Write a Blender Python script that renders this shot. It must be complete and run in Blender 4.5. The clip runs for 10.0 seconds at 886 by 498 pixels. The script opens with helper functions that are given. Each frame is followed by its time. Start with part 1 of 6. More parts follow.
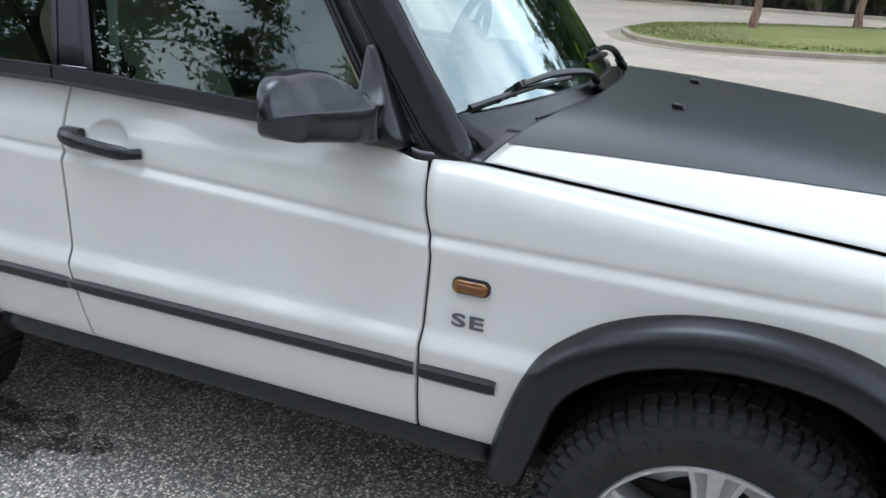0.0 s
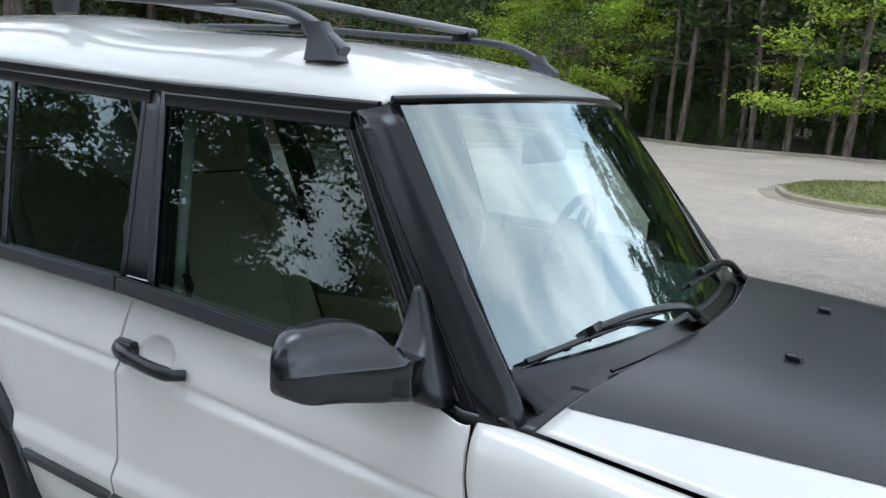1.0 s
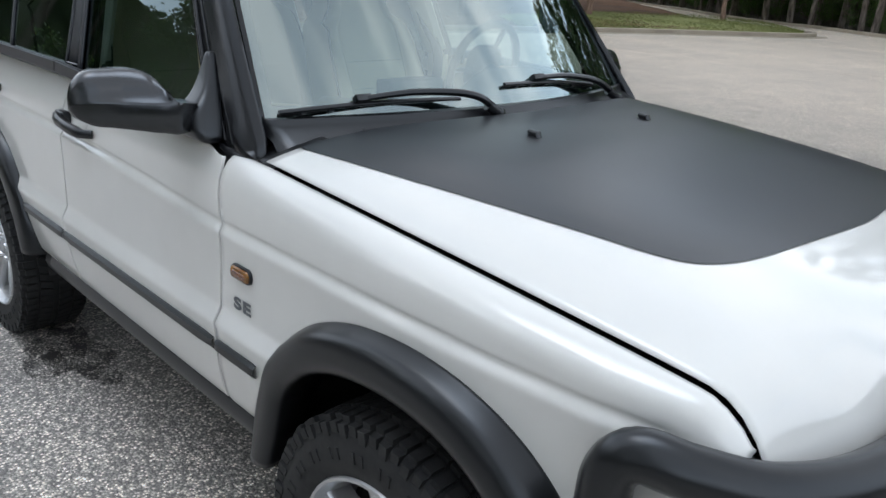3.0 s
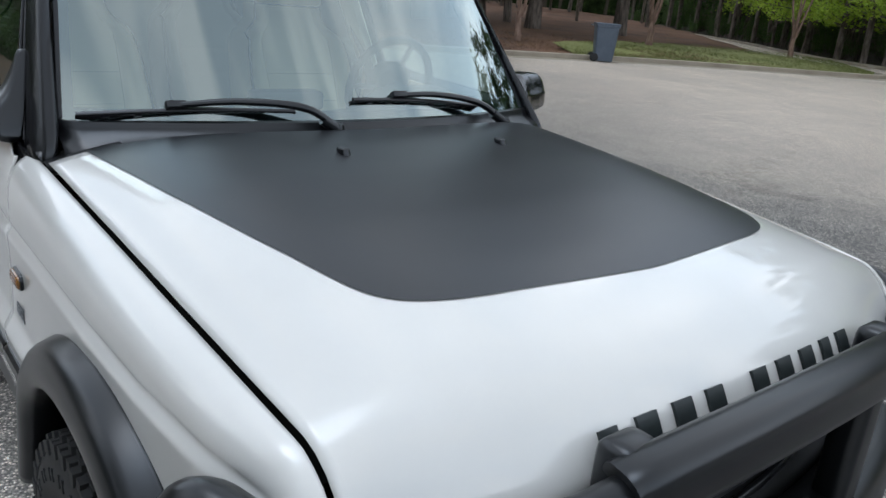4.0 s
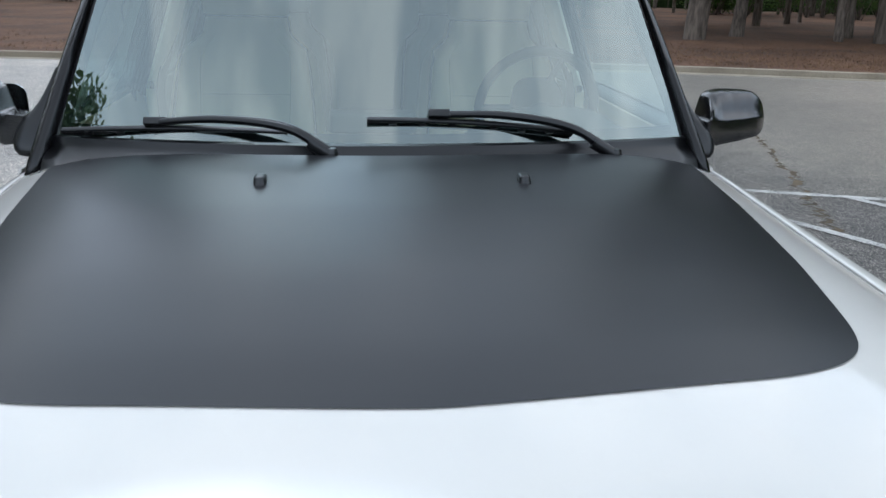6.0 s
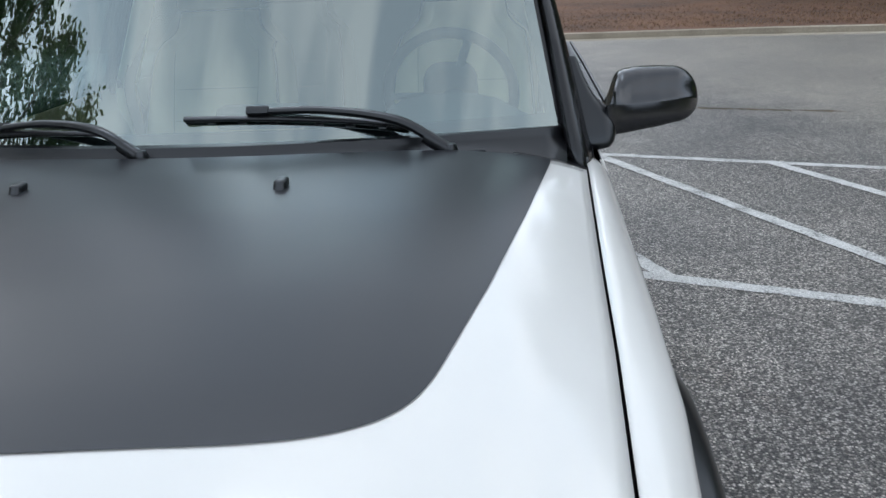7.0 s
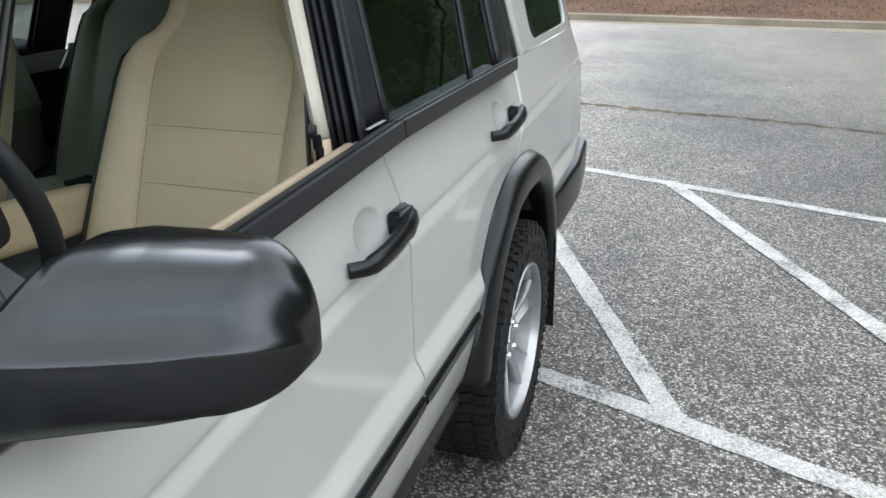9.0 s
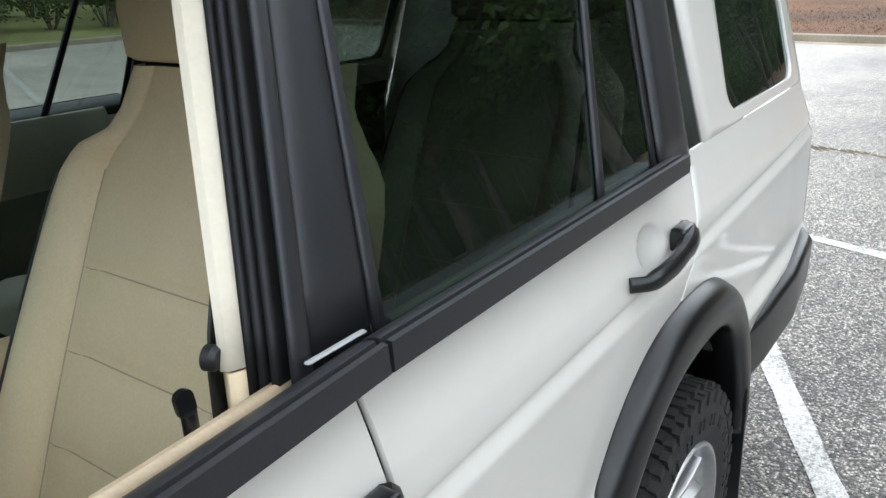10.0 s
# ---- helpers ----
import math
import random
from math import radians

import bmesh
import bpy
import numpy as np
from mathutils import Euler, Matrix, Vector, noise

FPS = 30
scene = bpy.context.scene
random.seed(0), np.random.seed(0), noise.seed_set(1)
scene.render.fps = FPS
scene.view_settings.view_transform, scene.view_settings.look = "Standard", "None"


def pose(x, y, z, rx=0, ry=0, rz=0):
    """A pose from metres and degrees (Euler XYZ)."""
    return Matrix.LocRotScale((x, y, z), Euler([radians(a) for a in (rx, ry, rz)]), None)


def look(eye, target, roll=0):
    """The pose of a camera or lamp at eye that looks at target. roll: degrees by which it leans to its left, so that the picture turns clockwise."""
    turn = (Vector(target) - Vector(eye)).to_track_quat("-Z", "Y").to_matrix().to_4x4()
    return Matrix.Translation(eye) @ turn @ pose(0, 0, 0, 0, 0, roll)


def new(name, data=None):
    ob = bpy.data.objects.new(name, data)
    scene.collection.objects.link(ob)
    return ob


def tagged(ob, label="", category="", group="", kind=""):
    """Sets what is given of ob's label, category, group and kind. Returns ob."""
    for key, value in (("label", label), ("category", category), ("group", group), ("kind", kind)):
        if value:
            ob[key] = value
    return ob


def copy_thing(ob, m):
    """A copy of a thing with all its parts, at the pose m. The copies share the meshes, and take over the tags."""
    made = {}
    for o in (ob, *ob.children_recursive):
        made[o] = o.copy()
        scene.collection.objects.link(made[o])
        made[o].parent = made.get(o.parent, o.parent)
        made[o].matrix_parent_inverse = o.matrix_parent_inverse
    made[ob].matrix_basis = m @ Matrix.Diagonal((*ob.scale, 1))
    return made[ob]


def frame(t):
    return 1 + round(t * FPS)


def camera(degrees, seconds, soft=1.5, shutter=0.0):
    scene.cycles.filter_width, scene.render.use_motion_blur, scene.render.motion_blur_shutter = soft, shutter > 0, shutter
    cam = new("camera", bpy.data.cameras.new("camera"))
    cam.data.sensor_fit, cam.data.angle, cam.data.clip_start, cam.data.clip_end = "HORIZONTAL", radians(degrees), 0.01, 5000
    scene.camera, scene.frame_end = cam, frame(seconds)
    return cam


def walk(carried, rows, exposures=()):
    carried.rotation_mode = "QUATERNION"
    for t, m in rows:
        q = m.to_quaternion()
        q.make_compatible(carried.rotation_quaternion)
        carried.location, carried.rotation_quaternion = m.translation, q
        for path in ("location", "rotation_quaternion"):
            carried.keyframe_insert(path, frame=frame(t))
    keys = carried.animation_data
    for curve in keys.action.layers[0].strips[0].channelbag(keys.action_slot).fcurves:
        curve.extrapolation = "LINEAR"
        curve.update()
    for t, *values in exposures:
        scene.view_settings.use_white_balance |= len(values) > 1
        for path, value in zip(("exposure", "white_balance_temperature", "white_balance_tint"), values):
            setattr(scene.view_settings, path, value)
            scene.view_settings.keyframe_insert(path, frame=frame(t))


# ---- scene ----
# ---------------------------------------------------------------- camera and its walk
cam = camera(59.67, 10.0)
PATH = [
    (0.0, -0.0429, -2.3506, 1.5807, 68.929, -2.858, 21.855),
    (0.5, -0.0135, -2.1985, 1.6294, 73.191, -4.435, 28.421),
    (1.0, -0.0003, -2.0152, 1.7546, 78.616, -3.075, 32.981),
    (1.5, 0.1448, -1.9837, 1.6571, 76.015, -3.261, 33.932),
    (2.0, 0.3357, -2.0262, 1.6518, 73.038, -4.250, 37.785),
    (2.5, 0.6434, -1.9973, 1.6134, 70.757, -3.582, 43.847),
    (3.0, 0.9967, -1.7634, 1.6068, 70.153, -3.131, 45.904),
    (3.2, 1.0608, -1.6440, 1.6057, 70.746, -3.528, 44.900),
    (4.3, 1.3619, -1.0759, 1.6192, 71.516, -5.591, 55.555),
    (4.5, 1.3406, -0.9783, 1.6084, 71.334, -5.327, 58.581),
    (5.0, 1.2493, -0.6756, 1.6189, 71.356, -4.598, 66.589),
    (5.2, 1.2197, -0.5717, 1.6141, 71.626, -3.870, 69.890),
    (6.3, 1.2463, 0.1306, 1.5579, 71.957, -0.112, 87.483),
    (6.5, 1.1959, 0.2845, 1.5761, 71.835, 0.772, 89.929),
    (7.0, 1.0979, 0.6929, 1.5720, 70.489, 2.668, 95.874),
    (7.5, 0.8808, 0.9803, 1.5339, 68.241, 4.451, 98.630),
    (8.0, 0.5497, 1.2077, 1.5408, 66.376, 3.980, 99.891),
    (8.5, 0.1056, 1.3919, 1.5575, 67.304, 1.379, 103.368),
    (9.0, -0.3816, 1.3896, 1.5602, 68.540, 0.292, 108.403),
    (9.5, -0.8052, 1.3715, 1.6012, 69.249, 0.022, 116.493),
    (10.0, -1.1569, 1.3161, 1.6029, 69.916, 1.619, 124.846),
]
walk(cam, [(t, pose(x, y, z, rx, ry, rz)) for t, x, y, z, rx, ry, rz in PATH], [(0.0, 0.85, 6600, 12), (1.0, 0.74, 6600, 12), (2.5, 0.66, 6650, 12), (3.2, 0.58, 6800, 13), (4.5, 0.36, 6600, 12), (6.5, 0.54, 6550, 12), (7.5, 0.58, 6800, 13), (8.5, 0.96, 6950, 13), (9.5, 1.40, 7150, 12), (10.0, 1.54, 7150, 12)])

# ---------------------------------------------------------------- world and sun
SUN_WAY = Vector((-0.15, -0.16, 0.975)).normalized()   # towards the sun behind the cloud
world = bpy.data.worlds.new("overcast_sky")
scene.world = world
world.use_nodes = True
wn, wl = world.node_tree.nodes, world.node_tree.links
wn.clear()
w_out = wn.new("ShaderNodeOutputWorld")
w_bg = wn.new("ShaderNodeBackground")
w_sky = wn.new("ShaderNodeTexSky")
w_sky.sky_type, w_sky.sun_disc = "NISHITA", False
w_sky.sun_elevation, w_sky.sun_rotation = math.asin(SUN_WAY.z), math.atan2(SUN_WAY.x, SUN_WAY.y)
w_tc = wn.new("ShaderNodeTexCoord")
w_map = wn.new("ShaderNodeMapping")
w_map.inputs["Scale"].default_value = (2.2, 4.4, 2.0)
w_map.inputs["Rotation"].default_value = (0.0, 0.0, radians(-12))
w_noise = wn.new("ShaderNodeTexNoise")
w_noise.inputs["Scale"].default_value, w_noise.inputs["Detail"].default_value = 1.4, 7
w_noise.inputs["Distortion"].default_value = 0.5
w_ramp = wn.new("ShaderNodeValToRGB")
w_ramp.color_ramp.elements[0].position, w_ramp.color_ramp.elements[0].color = 0.42, (6.2, 7.9, 9.8, 1)
w_ramp.color_ramp.elements[1].position, w_ramp.color_ramp.elements[1].color = 0.60, (12.5, 13.6, 14.8, 1)
w_mix = wn.new("ShaderNodeMixRGB")
w_mix.inputs["Fac"].default_value = 0.88
wl.new(w_tc.outputs["Generated"], w_map.inputs["Vector"])
wl.new(w_map.outputs["Vector"], w_noise.inputs["Vector"])
wl.new(w_noise.outputs["Fac"], w_ramp.inputs["Fac"])
wl.new(w_sky.outputs["Color"], w_mix.inputs["Color1"])
wl.new(w_ramp.outputs["Color"], w_mix.inputs["Color2"])
# the layer of cloud is paler towards the horizon, and glows where the sun stands behind it
w_sep = wn.new("ShaderNodeSeparateXYZ")
w_thin = wn.new("ShaderNodeValToRGB")
w_thin.color_ramp.interpolation = "B_SPLINE"
for k, (p, v) in enumerate(((0.0, 1.56), (0.24, 1.56), (0.48, 0.82), (0.78, 0.45), (1.0, 0.40))):
    e = w_thin.color_ramp.elements[k] if k < 2 else w_thin.color_ramp.elements.new(p)
    e.position, e.color = p, (v, v, v, 1)
w_mul = wn.new("ShaderNodeMixRGB")
w_mul.blend_type = "MULTIPLY"
w_mul.inputs["Fac"].default_value = 1.0
wl.new(w_tc.outputs["Generated"], w_sep.inputs["Vector"])
wl.new(w_sep.outputs["Z"], w_thin.inputs["Fac"])
wl.new(w_mix.outputs["Color"], w_mul.inputs["Color1"])
wl.new(w_thin.outputs["Color"], w_mul.inputs["Color2"])
w_dot = wn.new("ShaderNodeVectorMath")
w_dot.operation = "DOT_PRODUCT"
w_dot.inputs[1].default_value = SUN_WAY
w_halo = wn.new("ShaderNodeMapRange")
w_halo.interpolation_type = "SMOOTHSTEP"
w_halo.inputs["From Min"].default_value, w_halo.inputs["From Max"].default_value = 0.93, 1.0
w_halo.inputs["To Min"].default_value, w_halo.inputs["To Max"].default_value = 1.0, 7.5
w_glow = wn.new("ShaderNodeMixRGB")
w_glow.blend_type = "MULTIPLY"
w_glow.inputs["Fac"].default_value = 1.0
wl.new(w_tc.outputs["Generated"], w_dot.inputs[0])
wl.new(w_dot.outputs["Value"], w_halo.inputs["Value"])
wl.new(w_mul.outputs["Color"], w_glow.inputs["Color1"])
wl.new(w_halo.outputs["Result"], w_glow.inputs["Color2"])
wl.new(w_glow.outputs["Color"], w_bg.inputs["Color"])
w_bg.inputs["Strength"].default_value = 0.134
wl.new(w_bg.outputs["Background"], w_out.inputs["Surface"])

sun_data = bpy.data.lights.new("sun", "SUN")
sun_data.energy, sun_data.angle, sun_data.color = 0.5, radians(150), (1.0, 0.99, 0.975)
sun = new("sun", sun_data)
sun.matrix_world = look(SUN_WAY * 30, (0, 0, 0))


# ---------------------------------------------------------------- materials
def nodes_of(name, rough=0.5, metal=0.0, colour=(0.5, 0.5, 0.5), coat=0.0, spec=0.5):
    m = bpy.data.materials.new(name)
    m.use_nodes = True
    t = m.node_tree
    b = t.nodes["Principled BSDF"]
    b.inputs["Base Color"].default_value = (*colour, 1)
    b.inputs["Roughness"].default_value = rough
    b.inputs["Metallic"].default_value = metal
    b.inputs["Coat Weight"].default_value = coat
    b.inputs["Coat Roughness"].default_value = 0.06
    b.inputs["Specular IOR Level"].default_value = spec
    b.inputs["Specular Tint"].default_value = (0.9, 0.95, 1.0, 1)
    return m, t, b


def add_noise(t, scale, detail=4.0, rough=0.55, kind="ShaderNodeTexNoise", coords="Object"):
    tc = t.nodes.new("ShaderNodeTexCoord")
    n = t.nodes.new(kind)
    n.inputs["Scale"].default_value = scale
    if kind == "ShaderNodeTexNoise":
        n.inputs["Detail"].default_value = detail
        n.inputs["Roughness"].default_value = rough
    t.links.new(tc.outputs[coords], n.inputs["Vector"])
    return n


def ramp(t, source, stops):
    r = t.nodes.new("ShaderNodeValToRGB")
    e = r.color_ramp.elements
    while len(e) < len(stops):
        e.new(0.5)
    for k, (p, c) in enumerate(stops):
        e[k].position, e[k].color = p, (*c, 1)
    t.links.new(source, r.inputs["Fac"])
    return r


def mix(t, kind, fac, a, b):
    m = t.nodes.new("ShaderNodeMixRGB")
    m.blend_type = kind
    for key, v in (("Fac", fac), ("Color1", a), ("Color2", b)):
        if isinstance(v, (int, float)):
            m.inputs[key].default_value = v
        elif isinstance(v, tuple):
            m.inputs[key].default_value = (*v, 1)
        else:
            t.links.new(v, m.inputs[key])
    return m.outputs["Color"]


def bump(t, b, height, strength=0.3, distance=0.01):
    n = t.nodes.new("ShaderNodeBump")
    n.inputs["Strength"].default_value, n.inputs["Distance"].default_value = strength, distance
    t.links.new(height, n.inputs["Height"])
    t.links.new(n.outputs["Normal"], b.inputs["Normal"])


def two_scale(name, c1, c2, fine, coarse, rough=0.6, metal=0.0, relief=0.2, distance=0.004, coat=0.0, spread=0.12, spec=0.5, coords="Object"):
    """A surface that varies between two colours at a coarse and a fine scale, with fine relief."""
    m, t, b = nodes_of(name, rough, metal, c1, coat, spec)
    nf, nc = add_noise(t, fine, 5, coords=coords), add_noise(t, coarse, 4, coords=coords)
    k = mix(t, "MIX", 0.5, nf.outputs["Fac"], nc.outputs["Fac"])
    r = ramp(t, k, [(0.36, c1), (0.64, c2)])
    t.links.new(r.outputs["Color"], b.inputs["Base Color"])
    rr = t.nodes.new("ShaderNodeMapRange")
    rr.inputs["To Min"].default_value, rr.inputs["To Max"].default_value = max(0.02, rough - spread), min(1.0, rough + spread)
    t.links.new(nc.outputs["Fac"], rr.inputs["Value"])
    t.links.new(rr.outputs["Result"], b.inputs["Roughness"])
    if relief:
        bump(t, b, nf.outputs["Fac"], relief, distance)
    return m


M = {}
M["paint"] = two_scale("white_paint", (0.585, 0.583, 0.560), (0.61, 0.608, 0.584), 9, 2.0, 0.34, relief=0.0, coat=1.0, spread=0.05, spec=0.2)
M["paint"].node_tree.nodes["Principled BSDF"].inputs["Coat IOR"].default_value = 1.6
M["paint"].node_tree.nodes["Principled BSDF"].inputs["Coat Roughness"].default_value = 0.05
M["black_plastic"] = two_scale("black_plastic", (0.0035, 0.0037, 0.0045), (0.005, 0.0052, 0.0062), 500, 5, 0.30, relief=0.05, distance=0.0003, spread=0.05, spec=0.52)
M["mirror_black"] = two_scale("worn_black_plastic", (0.0035, 0.0037, 0.0045), (0.006, 0.0062, 0.0072), 700, 6, 0.22, relief=0.04, distance=0.0003, spread=0.04, spec=0.8)
M["trim_black"] = two_scale("satin_black_trim", (0.012, 0.0125, 0.015), (0.018, 0.0185, 0.022), 400, 5, 0.42, relief=0.15, distance=0.0006, spread=0.06)
M["gloss_black"] = two_scale("gloss_black", (0.005, 0.005, 0.006), (0.008, 0.008, 0.009), 60, 4, 0.22, relief=0.0, spread=0.05, spec=0.4)
M["decal"] = two_scale("matt_black_vinyl", (0.010, 0.011, 0.0135), (0.0125, 0.0138, 0.0165), 900, 3, 0.31, relief=0.04, distance=0.0003, spread=0.02, spec=0.5)
M["rubber"] = two_scale("tyre_rubber", (0.012, 0.012, 0.0125), (0.026, 0.0255, 0.025), 40, 6, 0.70, relief=0.3, distance=0.002, spec=0.3)
M["seal"] = two_scale("seal_rubber", (0.007, 0.007, 0.008), (0.014, 0.014, 0.015), 80, 5, 0.5, relief=0.1, distance=0.001, spec=0.35)
M["alloy"] = two_scale("alloy_silver", (0.44, 0.445, 0.455), (0.52, 0.525, 0.53), 60, 6, 0.34, metal=0.85, relief=0.05, distance=0.001, spread=0.08)
# inside of the rim, a little darker than its lip
M["barrel"] = two_scale("brake_dust_alloy", (0.36, 0.36, 0.36), (0.46, 0.46, 0.46), 40, 6, 0.42, metal=0.7, relief=0.05, distance=0.001, spread=0.08)
M["chrome"] = two_scale("chrome", (0.75, 0.75, 0.76), (0.82, 0.82, 0.83), 60, 6, 0.12, metal=1.0, relief=0.0, spread=0.04)
M["bar_grey"] = two_scale("grey_crossbar", (0.25, 0.26, 0.27), (0.30, 0.31, 0.32), 200, 5, 0.45, metal=0.3, relief=0.1, distance=0.001)
M["rail"] = two_scale("grey_roof_rail", (0.045, 0.048, 0.055), (0.06, 0.063, 0.07), 300, 5, 0.42, relief=0.1, distance=0.0008)
M["cavity"] = two_scale("dark_underside", (0.008, 0.008, 0.008), (0.016, 0.015, 0.014), 20, 3, 0.9, relief=0.2)
M["leather"] = two_scale("beige_leather", (0.62, 0.50, 0.33), (0.69, 0.575, 0.395), 260, 5, 0.5, relief=0.25, distance=0.0012, spread=0.08)
M["seam"] = two_scale("seam_thread", (0.34, 0.27, 0.18), (0.42, 0.34, 0.23), 200, 5, 0.7, relief=0.2, distance=0.001)
M["card"] = two_scale("tan_lining", (0.36, 0.28, 0.19), (0.43, 0.34, 0.235), 220, 5, 0.6, relief=0.2, distance=0.001)
# leather of the rear cabin: its shade and glass tint are painted in
M["shaded_leather"] = two_scale("shaded_rear_leather", (0.20, 0.21, 0.165), (0.26, 0.27, 0.21), 260, 5, 0.5, relief=0.25, distance=0.0012, spread=0.08)
M["dark_leather"] = two_scale("piping_black", (0.012, 0.012, 0.013), (0.02, 0.02, 0.02), 200, 5, 0.5, relief=0.2, distance=0.001)
M["trim"] = two_scale("cream_trim", (0.70, 0.65, 0.54), (0.76, 0.72, 0.61), 120, 4, 0.6, relief=0.15, distance=0.001)
M["dash"] = two_scale("grey_dash", (0.075, 0.08, 0.082), (0.11, 0.115, 0.118), 300, 4, 0.65, relief=0.2, distance=0.001)
M["carpet"] = two_scale("dark_carpet", (0.02, 0.02, 0.022), (0.045, 0.043, 0.04), 300, 5, 0.95, relief=0.4)
M["headliner"] = two_scale("grey_headliner", (0.52, 0.52, 0.49), (0.58, 0.58, 0.55), 200, 4, 0.9, relief=0.1)
M["badge"] = two_scale("badge_grey", (0.09, 0.10, 0.11), (0.13, 0.14, 0.15), 90, 6, 0.35, metal=0.4, relief=0.0)
M["letter"] = two_scale("letter_black", (0.012, 0.018, 0.018), (0.02, 0.026, 0.026), 90, 6, 0.4, relief=0.0)


def glass(name, tint, rough=0.0, gloss=0.07):
    """Clear pane: lets light through with a tint and mirrors the surroundings by its gloss."""
    m = bpy.data.materials.new(name)
    m.use_nodes = True
    t = m.node_tree
    t.nodes.clear()
    out = t.nodes.new("ShaderNodeOutputMaterial")
    tr = t.nodes.new("ShaderNodeBsdfTransparent")
    tr.inputs["Color"].default_value = (*tint, 1)
    gl = t.nodes.new("ShaderNodeBsdfGlossy")
    gl.inputs["Roughness"].default_value = rough
    gl.inputs["Color"].default_value = (0.82, 0.96, 0.97, 1)
    lw = t.nodes.new("ShaderNodeLayerWeight")
    lw.inputs["Blend"].default_value = 0.5
    p5 = t.nodes.new("ShaderNodeMath")
    p5.operation = "POWER"
    p5.inputs[1].default_value = 3.2
    t.links.new(lw.outputs["Facing"], p5.inputs[0])
    fr = t.nodes.new("ShaderNodeMath")
    fr.operation = "MULTIPLY_ADD"
    fr.inputs[1].default_value, fr.inputs[2].default_value = 0.7 - gloss, gloss
    t.links.new(p5.outputs["Value"], fr.inputs[0])
    mx = t.nodes.new("ShaderNodeMixShader")
    t.links.new(fr.outputs["Value"], mx.inputs["Fac"])
    t.links.new(tr.outputs["BSDF"], mx.inputs[1])
    t.links.new(gl.outputs["BSDF"], mx.inputs[2])
    t.links.new(mx.outputs["Shader"], out.inputs["Surface"])
    return m


M["windscreen"] = glass("windscreen_glass", (0.42, 0.56, 0.53), gloss=0.285)
M["side_glass"] = glass("side_glass", (0.19, 0.255, 0.255), gloss=0.05)
M["privacy_glass"] = glass("privacy_glass", (0.25, 0.30, 0.285))
M["mirror"] = nodes_of("mirror_glass", 0.02, 1.0, (0.85, 0.87, 0.88))[0]


def amber():
    m, t, b = nodes_of("amber_lens", 0.12, 0.0, (0.55, 0.17, 0.01), 0.6)
    n = add_noise(t, 30, 2)
    r = ramp(t, n.outputs["Fac"], [(0.35, (0.17, 0.058, 0.005)), (0.65, (0.27, 0.11, 0.010))])
    t.links.new(r.outputs["Color"], b.inputs["Base Color"])
    b.inputs["Transmission Weight"].default_value = 0.15
    return m


M["amber"] = amber()
M["amber_deep"] = two_scale("deep_amber", (0.13, 0.034, 0.004), (0.20, 0.060, 0.006), 60, 15, 0.12, relief=0.0, coat=0.6, spread=0.03)
M["clear_lens"] = nodes_of("clear_lens", 0.08, 0.3, (0.55, 0.57, 0.58), 1.0)[0]


